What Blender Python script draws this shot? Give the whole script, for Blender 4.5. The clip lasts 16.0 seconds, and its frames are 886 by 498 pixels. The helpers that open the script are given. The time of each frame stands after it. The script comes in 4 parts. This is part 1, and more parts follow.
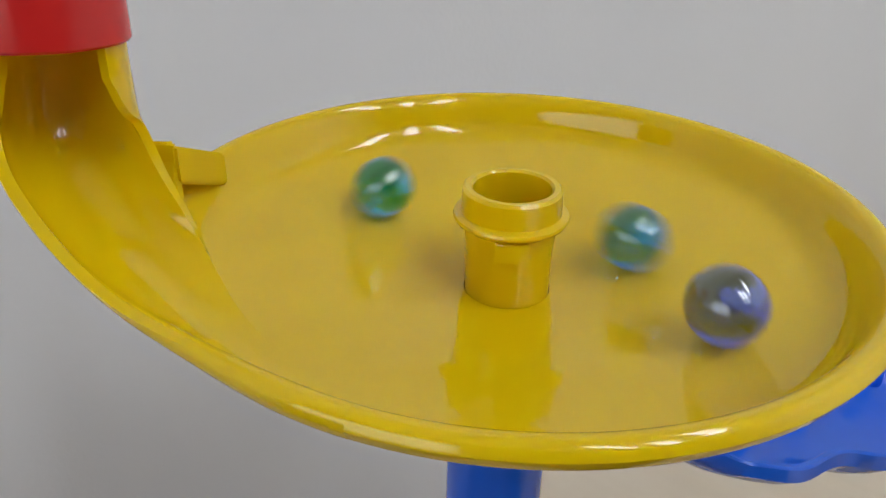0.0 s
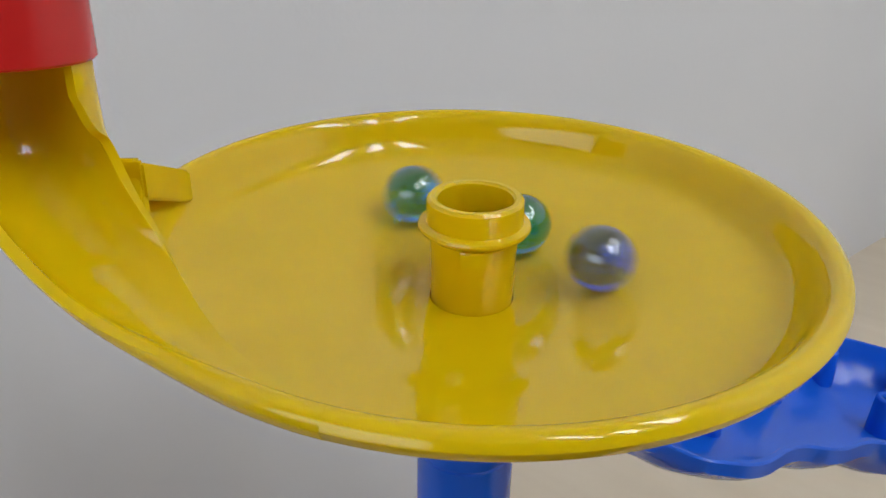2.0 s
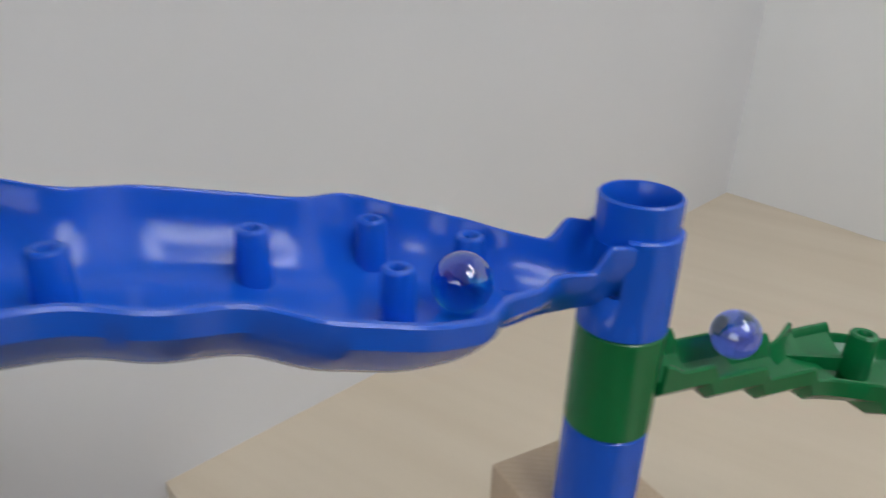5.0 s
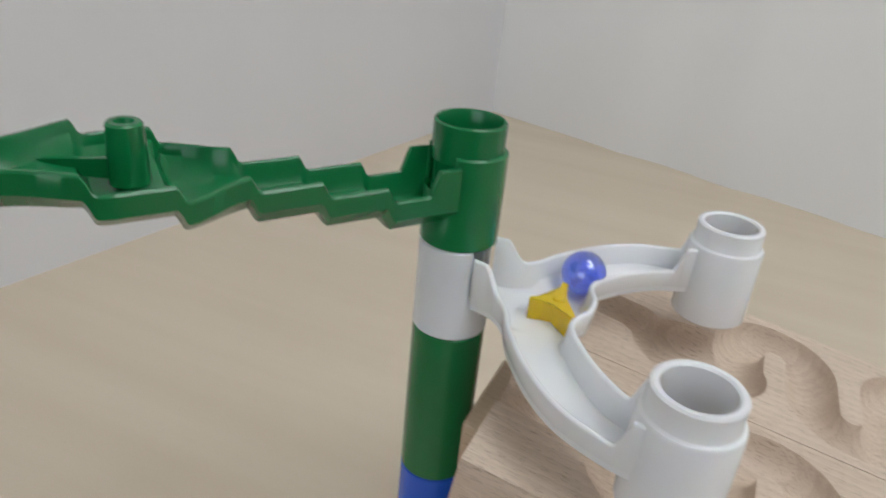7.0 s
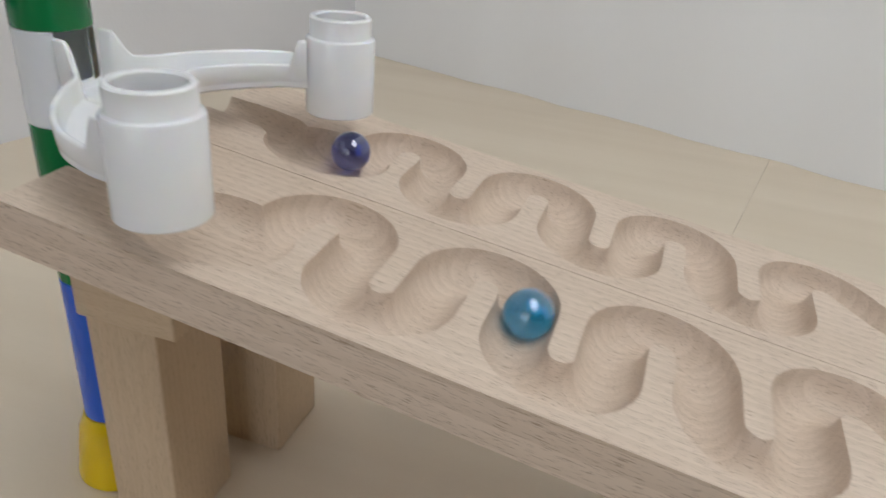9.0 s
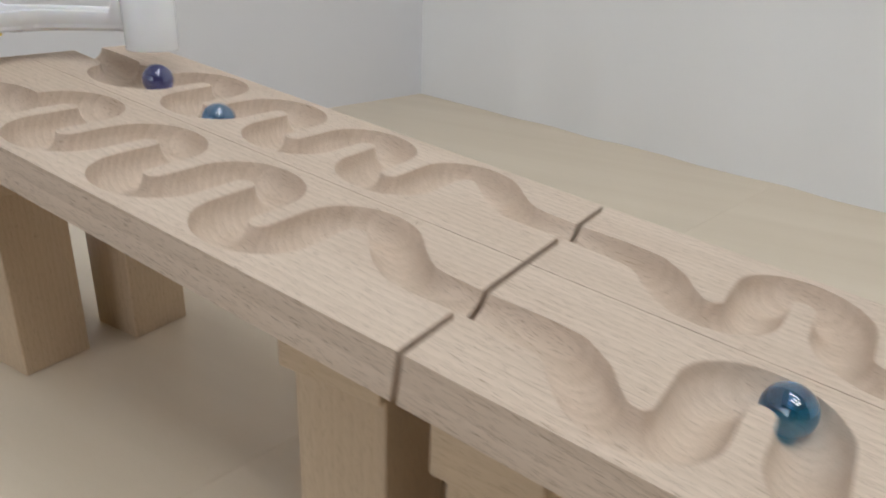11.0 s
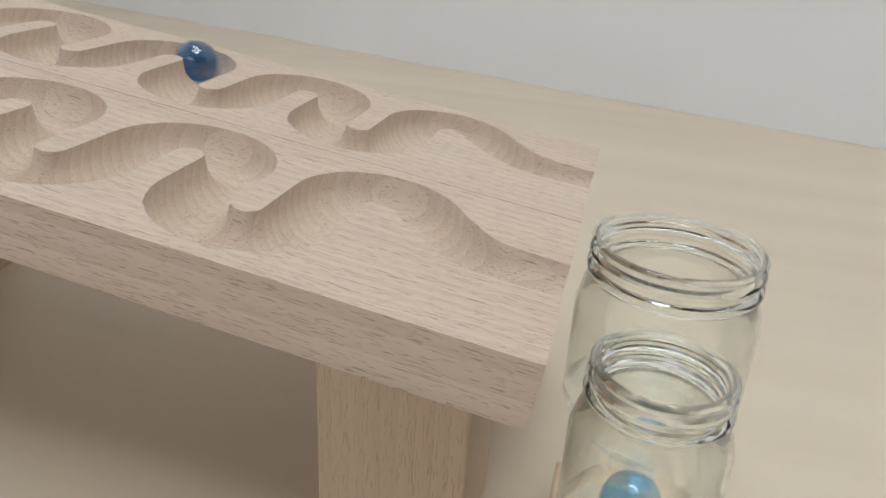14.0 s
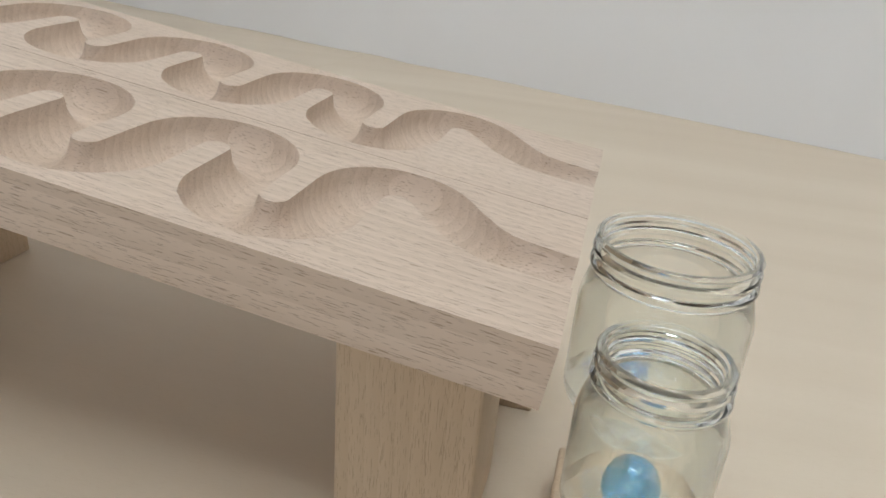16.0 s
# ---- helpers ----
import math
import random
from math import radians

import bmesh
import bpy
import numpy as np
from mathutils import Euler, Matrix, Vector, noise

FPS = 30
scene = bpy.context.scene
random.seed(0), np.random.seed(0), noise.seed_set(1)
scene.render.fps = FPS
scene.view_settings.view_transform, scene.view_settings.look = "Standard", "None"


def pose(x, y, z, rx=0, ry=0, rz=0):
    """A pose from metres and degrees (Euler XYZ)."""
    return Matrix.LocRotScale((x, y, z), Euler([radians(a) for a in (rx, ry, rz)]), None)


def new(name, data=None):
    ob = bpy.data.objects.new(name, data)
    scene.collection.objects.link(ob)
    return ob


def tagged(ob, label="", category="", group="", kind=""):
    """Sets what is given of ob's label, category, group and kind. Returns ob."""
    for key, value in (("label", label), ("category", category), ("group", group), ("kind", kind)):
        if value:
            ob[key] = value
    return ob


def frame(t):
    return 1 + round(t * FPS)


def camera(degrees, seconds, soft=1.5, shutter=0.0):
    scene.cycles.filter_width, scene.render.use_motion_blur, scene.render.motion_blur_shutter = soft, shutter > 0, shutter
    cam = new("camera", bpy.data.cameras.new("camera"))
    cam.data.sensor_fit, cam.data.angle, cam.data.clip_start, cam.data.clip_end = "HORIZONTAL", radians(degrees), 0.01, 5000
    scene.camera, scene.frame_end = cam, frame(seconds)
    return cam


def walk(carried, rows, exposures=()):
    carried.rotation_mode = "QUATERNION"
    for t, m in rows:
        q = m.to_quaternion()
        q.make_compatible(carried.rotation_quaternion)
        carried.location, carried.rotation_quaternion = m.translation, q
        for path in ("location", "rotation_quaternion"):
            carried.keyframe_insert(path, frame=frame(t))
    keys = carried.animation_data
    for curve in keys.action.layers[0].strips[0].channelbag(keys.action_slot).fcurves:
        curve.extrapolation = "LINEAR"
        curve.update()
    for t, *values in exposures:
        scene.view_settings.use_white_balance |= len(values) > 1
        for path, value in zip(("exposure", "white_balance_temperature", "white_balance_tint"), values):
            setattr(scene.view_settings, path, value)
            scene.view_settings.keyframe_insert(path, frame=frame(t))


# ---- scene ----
cam = camera(62.9, 16.0, soft=1.6, shutter=0.4)
PATH = [
    (0, -0.4866, -0.4822, 0.3153, 41.49, -25.62, 1.26),
    (0.5, -0.4855, -0.4845, 0.3143, 40.63, -25.05, 0.87),
    (1, -0.4892, -0.4839, 0.3128, 40.36, -25.26, 0.65),
    (1.5, -0.4839, -0.4860, 0.3153, 39.35, -24.64, 0.81),
    (2, -0.4843, -0.4864, 0.3144, 38.17, -23.79, 1.33),
    (2.5, -0.4812, -0.4837, 0.3127, 40.47, -24.19, 1.53),
    (3, -0.4686, -0.4796, 0.3042, 38.32, -23.66, 2.28),
    (3.2, -0.4601, -0.4773, 0.3049, 37.80, -23.76, 2.34),
    (5.3, -0.3826, -0.3210, 0.2355, 29.66, -24.62, 3.00),
    (5.5, -0.3653, -0.2997, 0.2303, 28.19, -25.09, 3.53),
    (6, -0.3240, -0.2612, 0.2138, 24.64, -25.82, 5.18),
    (6.2, -0.3110, -0.2503, 0.2093, 23.98, -26.10, 5.62),
    (6.5, -0.2887, -0.2368, 0.2003, 23.12, -26.21, 5.70),
    (7, -0.2549, -0.2213, 0.1831, 21.12, -27.02, 5.82),
    (7.5, -0.2353, -0.2209, 0.1716, 19.15, -27.35, 6.11),
    (8, -0.2106, -0.2245, 0.1594, 16.92, -28.70, 5.75),
    (8.5, -0.1690, -0.2280, 0.1580, 16.65, -27.75, 5.48),
    (8.7, -0.1501, -0.2222, 0.1498, 15.54, -28.20, 5.38),
    (10.8, 0.0692, -0.2053, 0.1033, 31.98, -22.39, 1.97),
    (11, 0.0958, -0.2105, 0.0992, 31.93, -22.45, 1.95),
    (11.5, 0.1571, -0.2169, 0.0846, 28.85, -23.89, 2.82),
    (12, 0.2040, -0.2194, 0.0750, 26.36, -23.96, 3.54),
    (12.5, 0.2521, -0.2120, 0.0554, 23.27, -23.69, 3.12),
    (13, 0.2936, -0.2084, 0.0434, 19.96, -24.27, 2.80),
    (13.5, 0.3022, -0.1967, 0.0397, 15.18, -25.41, 3.54),
    (14, 0.3047, -0.1936, 0.0388, 13.60, -25.46, 3.50),
    (14.5, 0.3032, -0.1985, 0.0400, 12.48, -25.66, 4.21),
    (15, 0.3021, -0.2012, 0.0400, 12.43, -25.61, 4.47),
    (15.5, 0.3025, -0.2022, 0.0397, 12.81, -25.58, 4.62),
    (16, 0.3010, -0.2051, 0.0404, 12.84, -25.28, 4.82),
]
walk(cam, [(t, pose(x, y, z, 90 + pitch, 0, yaw) @ pose(0, 0, 0, 0, 0, roll)) for t, x, y, z, yaw, pitch, roll in PATH])

# ---- light ----
world = bpy.data.worlds.new("world")
scene.world = world
world.use_nodes = True
wn = world.node_tree
sky = wn.nodes.new("ShaderNodeTexSky")
sky.sky_type, sky.sun_disc = "NISHITA", False
sky.sun_elevation, sky.sun_rotation = radians(40), radians(150)
wn.links.new(sky.outputs[0], wn.nodes["Background"].inputs[0])
wn.nodes["Background"].inputs[1].default_value = 0.1
scene.view_settings.exposure = 0.0


def area_lamp(name, place, turn, width, length, watts, colour):
    data = bpy.data.lights.new(name, "AREA")
    data.shape, data.size, data.size_y, data.energy, data.color = "RECTANGLE", width, length, watts, colour
    ob = new(name, data)
    ob.matrix_world = pose(*place, *turn)
    return ob


# ---- materials ----
def material(name, colour, rough=0.4, metal=0.0):
    m = bpy.data.materials.new(name)
    m.use_nodes = True
    b = m.node_tree.nodes["Principled BSDF"]
    b.inputs["Base Color"].default_value = (*colour, 1)
    b.inputs["Roughness"].default_value = rough
    b.inputs["Metallic"].default_value = metal
    return m, m.node_tree, b


def plastic(name, colour, rough=0.16, through_light=0.0):
    """Injection-moulded plastic: slight mottling, fine waviness, small scuffs in the gloss."""
    m, t, b = material(name, colour, rough)
    n, l = t.nodes, t.links
    co = n.new("ShaderNodeTexCoord")
    big = n.new("ShaderNodeTexNoise")
    big.inputs["Scale"].default_value = 35
    fine = n.new("ShaderNodeTexNoise")
    fine.inputs["Scale"].default_value = 420
    l.new(co.outputs["Object"], big.inputs["Vector"])
    l.new(co.outputs["Object"], fine.inputs["Vector"])
    mix = n.new("ShaderNodeMix")
    mix.data_type = "RGBA"
    mix.inputs["A"].default_value = (*[c * 0.9 for c in colour], 1)
    mix.inputs["B"].default_value = (*[min(1, c * 1.08) for c in colour], 1)
    l.new(big.outputs[0], mix.inputs["Factor"])
    l.new(mix.outputs["Result"], b.inputs["Base Color"])
    ramp = n.new("ShaderNodeMapRange")
    ramp.inputs["To Min"].default_value, ramp.inputs["To Max"].default_value = rough * 0.9, rough * 1.2
    l.new(fine.outputs[0], ramp.inputs["Value"])
    l.new(ramp.outputs[0], b.inputs["Roughness"])
    bump = n.new("ShaderNodeBump")
    bump.inputs["Strength"].default_value, bump.inputs["Distance"].default_value = 0.05, 0.0006
    l.new(big.outputs[0], bump.inputs["Height"])
    l.new(bump.outputs[0], b.inputs["Normal"])
    b.inputs["Subsurface Weight"].default_value = through_light
    b.inputs["Subsurface Radius"].default_value = (0.008, 0.0045, 0.0015)
    b.inputs["Subsurface Scale"].default_value = 0.5
    return m


def wood(name, pale, dark, fleck, axis=(1, 0, 0), fleck_amount=0.5, rough=0.5, grain=1.0, ring=0.28, layers="Y", ring_scale=120):
    """Beech: fine bands along the grain, short dark medullary flecks, slow tone changes from piece to piece."""
    m, t, b = material(name, pale, rough)
    n, l = t.nodes, t.links
    co = n.new("ShaderNodeTexCoord")
    info = n.new("ShaderNodeObjectInfo")
    shift = n.new("ShaderNodeVectorMath")
    shift.operation = "ADD"
    l.new(co.outputs["Object"], shift.inputs[0])
    l.new(info.outputs["Random"], shift.inputs[1])

    def stretched(along, across, detail):
        mp = n.new("ShaderNodeMapping")
        mp.inputs["Scale"].default_value = [along if a else across for a in axis]
        l.new(shift.outputs[0], mp.inputs["Vector"])
        tex = n.new("ShaderNodeTexNoise")
        tex.inputs["Scale"].default_value = 1.0
        tex.inputs["Detail"].default_value = detail
        l.new(mp.outputs[0], tex.inputs["Vector"])
        return tex

    bands = stretched(6 * grain, 110 * grain, 5)
    slow = stretched(3, 14, 3)
    flecks = stretched(230, 4200, 1)
    mix = n.new("ShaderNodeMix")
    mix.data_type = "RGBA"
    mix.inputs["A"].default_value, mix.inputs["B"].default_value = (*dark, 1), (*pale, 1)
    fac = n.new("ShaderNodeMath")
    fac.operation = "MULTIPLY_ADD"
    fac.inputs[1].default_value = 0.65
    l.new(bands.outputs[0], fac.inputs[0])
    half = n.new("ShaderNodeMath")
    half.operation = "MULTIPLY"
    half.inputs[1].default_value = 0.45
    l.new(slow.outputs[0], half.inputs[0])
    l.new(half.outputs[0], fac.inputs[2])
    # growth rings, cut open by whatever shape the piece has
    ring_map = n.new("ShaderNodeMapping")
    ring_map.inputs["Scale"].default_value = [0.12 if v else 1.0 for v in axis]
    ring_map.inputs["Rotation"].default_value = ((0.07, 0.03, 0.0) if layers == "Z" else (0.5, 0.0, 0.0)) if axis[0] else (0.0, 0.0, 0.6)
    l.new(shift.outputs[0], ring_map.inputs["Vector"])
    rings = n.new("ShaderNodeTexWave")
    rings.wave_type, rings.bands_direction, rings.wave_profile = "BANDS", layers, "SAW"
    rings.inputs["Scale"].default_value = ring_scale * grain
    rings.inputs["Distortion"].default_value = 3.5
    rings.inputs["Detail"].default_value = 2
    rings.inputs["Detail Scale"].default_value = 0.4
    l.new(ring_map.outputs[0], rings.inputs["Vector"])
    ring_add = n.new("ShaderNodeMath")
    ring_add.operation = "MULTIPLY_ADD"
    ring_add.inputs[1].default_value = -ring
    l.new(rings.outputs["Fac"], ring_add.inputs[0])
    lift = n.new("ShaderNodeMath")
    lift.operation = "ADD"
    lift.inputs[1].default_value = ring / 2
    l.new(fac.outputs[0], lift.inputs[0])
    l.new(lift.outputs[0], ring_add.inputs[2])
    l.new(ring_add.outputs[0], mix.inputs["Factor"])
    spot = n.new("ShaderNodeMapRange")
    spot.inputs["From Min"].default_value, spot.inputs["From Max"].default_value = 0.625, 0.66
    spot.inputs["To Max"].default_value = fleck_amount
    l.new(flecks.outputs[0], spot.inputs["Value"])
    out = n.new("ShaderNodeMix")
    out.data_type = "RGBA"
    l.new(spot.outputs[0], out.inputs["Factor"])
    l.new(mix.outputs["Result"], out.inputs["A"])
    out.inputs["B"].default_value = (*fleck, 1)
    l.new(out.outputs["Result"], b.inputs["Base Color"])
    bump = n.new("ShaderNodeBump")
    bump.inputs["Strength"].default_value, bump.inputs["Distance"].default_value = 0.15, 0.0003
    l.new(bands.outputs[0], bump.inputs["Height"])
    l.new(bump.outputs[0], b.inputs["Normal"])
    b.inputs["Specular IOR Level"].default_value = 0.3
    return m


def paint(name, colour, rough=0.75):
    m, t, b = material(name, colour, rough)
    n, l = t.nodes, t.links
    co = n.new("ShaderNodeTexCoord")
    slow = n.new("ShaderNodeTexNoise")
    slow.inputs["Scale"].default_value = 3
    fine = n.new("ShaderNodeTexNoise")
    fine.inputs["Scale"].default_value = 260
    l.new(co.outputs["Object"], slow.inputs["Vector"])
    l.new(co.outputs["Object"], fine.inputs["Vector"])
    mix = n.new("ShaderNodeMix")
    mix.data_type = "RGBA"
    mix.inputs["A"].default_value = (*[c * 0.94 for c in colour], 1)
    mix.inputs["B"].default_value = (*[min(1, c * 1.03) for c in colour], 1)
    l.new(slow.outputs[0], mix.inputs["Factor"])
    l.new(mix.outputs["Result"], b.inputs["Base Color"])
    bump = n.new("ShaderNodeBump")
    bump.inputs["Strength"].default_value, bump.inputs["Distance"].default_value = 0.2, 0.0005
    l.new(fine.outputs[0], bump.inputs["Height"])
    l.new(bump.outputs[0], b.inputs["Normal"])
    return m


def glass(name, colour, ior=1.5, rough=0.0, lustre=1.0):
    m, t, b = material(name, colour, rough)
    b.inputs["Transmission Weight"].default_value = 1.0
    b.inputs["IOR"].default_value = ior
    b.inputs["Coat Weight"].default_value = lustre
    b.inputs["Coat IOR"].default_value = 1.85
    b.inputs["Coat Roughness"].default_value = 0.01
    return m


YELLOW = plastic("yellow_plastic", (0.75, 0.51, 0.002), 0.06, 0.22)
RED = plastic("red_plastic", (0.62, 0.02, 0.02), 0.16, 0.1)
BLUE = plastic("blue_plastic", (0.006, 0.11, 0.68), 0.2)
GREEN = plastic("green_plastic", (0.003, 0.17, 0.048), 0.22)
WHITE = plastic("white_plastic", (0.84, 0.84, 0.85), 0.14, 0.1)
BEECH = wood("beech", (0.745, 0.612, 0.50), (0.53, 0.405, 0.30), (0.20, 0.11, 0.055), fleck_amount=0.6, ring=0.32, ring_scale=95)
BLOCK = wood("beech_block", (0.66, 0.52, 0.37), (0.54, 0.40, 0.265), (0.22, 0.12, 0.06), axis=(0, 0, 1), fleck_amount=0.4)
BLOCK_FLAT = wood("beech_slab", (0.66, 0.52, 0.37), (0.54, 0.40, 0.265), (0.22, 0.12, 0.06), fleck_amount=0.4)
TABLE = wood("pale_veneer", (0.75, 0.65, 0.52), (0.61, 0.50, 0.37), (0.5, 0.37, 0.23), fleck_amount=0.12, rough=0.42, grain=0.3, ring=0.0)
EDGE = wood("veneer_edge", (0.52, 0.39, 0.25), (0.42, 0.30, 0.18), (0.3, 0.2, 0.1), fleck_amount=0.1)
WALL = paint("white_wall_paint", (0.86, 0.86, 0.85))
# west wall: its weaker light is put into a greyer base colour
WALL_DIMMED = paint("dimmed_wall_paint", (0.785, 0.78, 0.80))
BAND_SHEET = paint("white_band_sheet", (0.89, 0.885, 0.88), 0.85)
CEILING = paint("ceiling_paint", (0.8, 0.8, 0.79))
FLOOR = wood("floor_wood", (0.4, 0.28, 0.17), (0.28, 0.18, 0.1), (0.15, 0.09, 0.05))
# for the unseen walls: added dark to cut bounced light and deepen reflections
UNSEEN_DARK = wood("unseen_dark_wall", (0.34, 0.27, 0.20), (0.24, 0.18, 0.13), (0.2, 0.13, 0.08), axis=(0, 0, 1), grain=0.2)


def jar_material(name, refracting):
    """Thin clear glass: a straight view through it mixed with true refraction."""
    m, t, b = material(name, (0.97, 0.995, 0.98), 0.0)
    b.inputs["Transmission Weight"].default_value, b.inputs["IOR"].default_value = 1.0, 1.45
    n, l = t.nodes, t.links
    clear = n.new("ShaderNodeBsdfTransparent")
    clear.inputs["Color"].default_value = (0.985, 0.996, 0.988, 1)
    both = n.new("ShaderNodeMixShader")
    both.inputs[0].default_value = refracting
    l.new(clear.outputs[0], both.inputs[1])
    l.new(b.outputs[0], both.inputs[2])
    l.new(both.outputs[0], n["Material Output"].inputs["Surface"])
    return m


JAR_GLASS = jar_material("jar_glass", 0.8)
JAR_RIM = jar_material("jar_rim_glass", 1.0)
CYAN = glass("cyan_glass", (0.012, 0.40, 0.82), 1.52)
CYAN_PALE = glass("pale_cyan_glass", (0.05, 0.33, 0.86), 1.52)
INDIGO = glass("indigo_glass", (0.12, 0.19, 0.84), 1.52)
lamp_m, _, lamp_b = material("lamp_diffuser", (0.9, 0.9, 0.9))
lamp_b.inputs["Emission Color"].default_value = (0.905, 0.96, 1.0, 1)
lamp_b.inputs["Emission Strength"].default_value = 12.7
STEEL = material("lamp_housing", (0.7, 0.7, 0.7), 0.4)[0]

# ---- building helpers: all lengths below are in centimetres ----
CM = 0.01


def part(name, bm, mat, parent=None, label="", smooth=True):
    me = bpy.data.meshes.new(name)
    bmesh.ops.recalc_face_normals(bm, faces=bm.faces[:])
    for f in bm.faces:
        f.smooth = smooth
    bm.to_mesh(me)
    bm.free()
    me.transform(Matrix.Scale(CM, 4))
    if smooth:
        me.set_sharp_from_angle(angle=radians(38))
    me.materials.append(mat)
    ob = new(name, me)
    if parent is not None:
        ob.parent = parent
    if label:
        ob["label"] = label
    return ob


def thing(name, label, category, at=(0, 0, 0), group="", kind=""):
    ob = new(name)
    ob.empty_display_size = 0.02
    ob.location = [c * CM for c in at]
    return tagged(ob, label, category, group, kind)


def lathe(profile, seg=64, skip=None):
    """A closed ring profile [(r, z), ...] turned round z."""
    bm = bmesh.new()
    rings = []
    for k in range(seg):
        a = 2 * math.pi * k / seg
        rings.append([bm.verts.new((r * math.cos(a), r * math.sin(a), z)) for r, z in profile])
    n = len(profile)
    for k in range(seg):
        p, q = rings[k], rings[(k + 1) % seg]
        for i in range(n):
            j = (i + 1) % n
            if skip and skip(360 * (k + 0.5) / seg, i):
                continue
            bm.faces.new((p[i], q[i], q[j], p[j]))
    return bm


def solid_lathe(profile, seg=64):
    """A profile from the axis to the axis, turned round z."""
    bm = bmesh.new()
    ends = [bm.verts.new((0, 0, profile[0][1])), bm.verts.new((0, 0, profile[-1][1]))]
    rings = [[bm.verts.new((r * math.cos(2 * math.pi * k / seg), r * math.sin(2 * math.pi * k / seg), z)) for k in range(seg)] for r, z in profile[1:-1]]
    for a, b in zip(rings, rings[1:]):
        for k in range(seg):
            bm.faces.new((a[k], a[(k + 1) % seg], b[(k + 1) % seg], b[k]))
    for k in range(seg):
        bm.faces.new((ends[0], rings[0][(k + 1) % seg], rings[0][k]))
        bm.faces.new((ends[1], rings[-1][k], rings[-1][(k + 1) % seg]))
    return bm


def loft(sections):
    """Closed cross-sections of equal length joined in a row, with both ends closed."""
    bm = bmesh.new()
    rows = [[bm.verts.new(p) for p in s] for s in sections]
    n = len(rows[0])
    for a, b in zip(rows, rows[1:]):
        for i in range(n):
            j = (i + 1) % n
            bm.faces.new((a[i], a[j], b[j], b[i]))
    bm.faces.new(rows[0])
    bm.faces.new(rows[-1])
    return bm


def box(x0, x1, y0, y1, z0, z1, bevel=0.08, slope=0.0):
    """A box with rounded edges; slope: its top follows the boards' fall."""
    bm = bmesh.new()
    bmesh.ops.create_cube(bm, size=1)
    for v in bm.verts:
        top = v.co.z > 0
        x = x0 if v.co.x < 0 else x1
        v.co = (x, y0 if v.co.y < 0 else y1, (z1 + slope * (x - (x0 + x1) / 2)) if top else z0)
    if bevel:
        bmesh.ops.bevel(bm, geom=bm.edges[:], offset=bevel, segments=3, profile=0.5, affect="EDGES")
    return bm


def smoothstep(a, b, x):
    u = min(1.0, max(0.0, (x - a) / (b - a)))
    return u * u * (3 - 2 * u)


def spline(points, n):
    """n + 1 points of a Catmull-Rom curve through the given ones, evenly in their index."""
    pts = [Vector(p) for p in points]
    pts = [2 * pts[0] - pts[1], *pts, 2 * pts[-1] - pts[-2]]
    out = []
    for k in range(n + 1):
        u = k / n * (len(pts) - 3)
        i = min(int(u), len(pts) - 4)
        t = u - i
        a, b, c, d = pts[i : i + 4]
        out.append(0.5 * (2 * b + (c - a) * t + (2 * a - 5 * b + 4 * c - d) * t * t + (3 * b - a - 3 * c + d) * t**3))
    return out


# ---- the room ----
TABLE_Z = -12.74
CORNER = Vector((-60.7, 82.4))
ALONG_LEFT = (Vector((-78.4, -10.9)) - CORNER).normalized()
ALONG_RIGHT = (Vector((53.4, 47.5)) - CORNER).normalized()
OUT_LEFT = Vector((ALONG_LEFT.y, -ALONG_LEFT.x))
OUT_RIGHT = Vector((-ALONG_RIGHT.y, ALONG_RIGHT.x))
if OUT_LEFT.x > 0:
    OUT_LEFT = -OUT_LEFT
if OUT_RIGHT.y < 0:
    OUT_RIGHT = -OUT_RIGHT
FLOOR_Z, CEIL_Z = TABLE_Z - 72, TABLE_Z + 170


def slab(points, z0, z1):
    bm = bmesh.new()
    low = [bm.verts.new((p[0], p[1], z0)) for p in points]
    high = [bm.verts.new((p[0], p[1], z1)) for p in points]
    n = len(points)
    for i in range(n):
        bm.faces.new((low[i], low[(i + 1) % n], high[(i + 1) % n], high[i]))
    bm.faces.new(low[::-1])
    bm.faces.new(high)
    return bm


def wall_between(name, a, b, out, z0=None, z1=None, mat=None, label="plain white painted wall"):
    z0, z1 = FLOOR_Z if z0 is None else z0, CEIL_Z if z1 is None else z1
    return tagged(part(name, slab([a, b, b + out * 12, a + out * 12], z0, z1), mat or WALL, smooth=False), label, "wall", kind="structure")


A = CORNER
B = CORNER + ALONG_LEFT * 260
C = CORNER + ALONG_RIGHT * 330
Dq = B + ALONG_RIGHT * 330
wall_between("wall_west", A + OUT_RIGHT * 12, B, OUT_LEFT, mat=WALL_DIMMED, label="plain painted wall, its dimmer light put into a pale grey")
strip_end = A + ALONG_LEFT * 35.5
tagged(part("trim", slab([A, strip_end, strip_end - OUT_LEFT * 0.35, A - OUT_LEFT * 0.35], TABLE_Z, CEIL_Z), WALL, smooth=False), "flat white panel on the wall beside the corner", "wall panel", kind="structure")
wall_between("wall_north", A, C, OUT_RIGHT)
EAST = Vector((OUT_LEFT.x, OUT_LEFT.y)) * -1
SOUTH = ALONG_LEFT.copy()
wall_between("wall_east", C, Dq, EAST, mat=UNSEEN_DARK, label="plain unseen wall, made dark to cut bounced light")
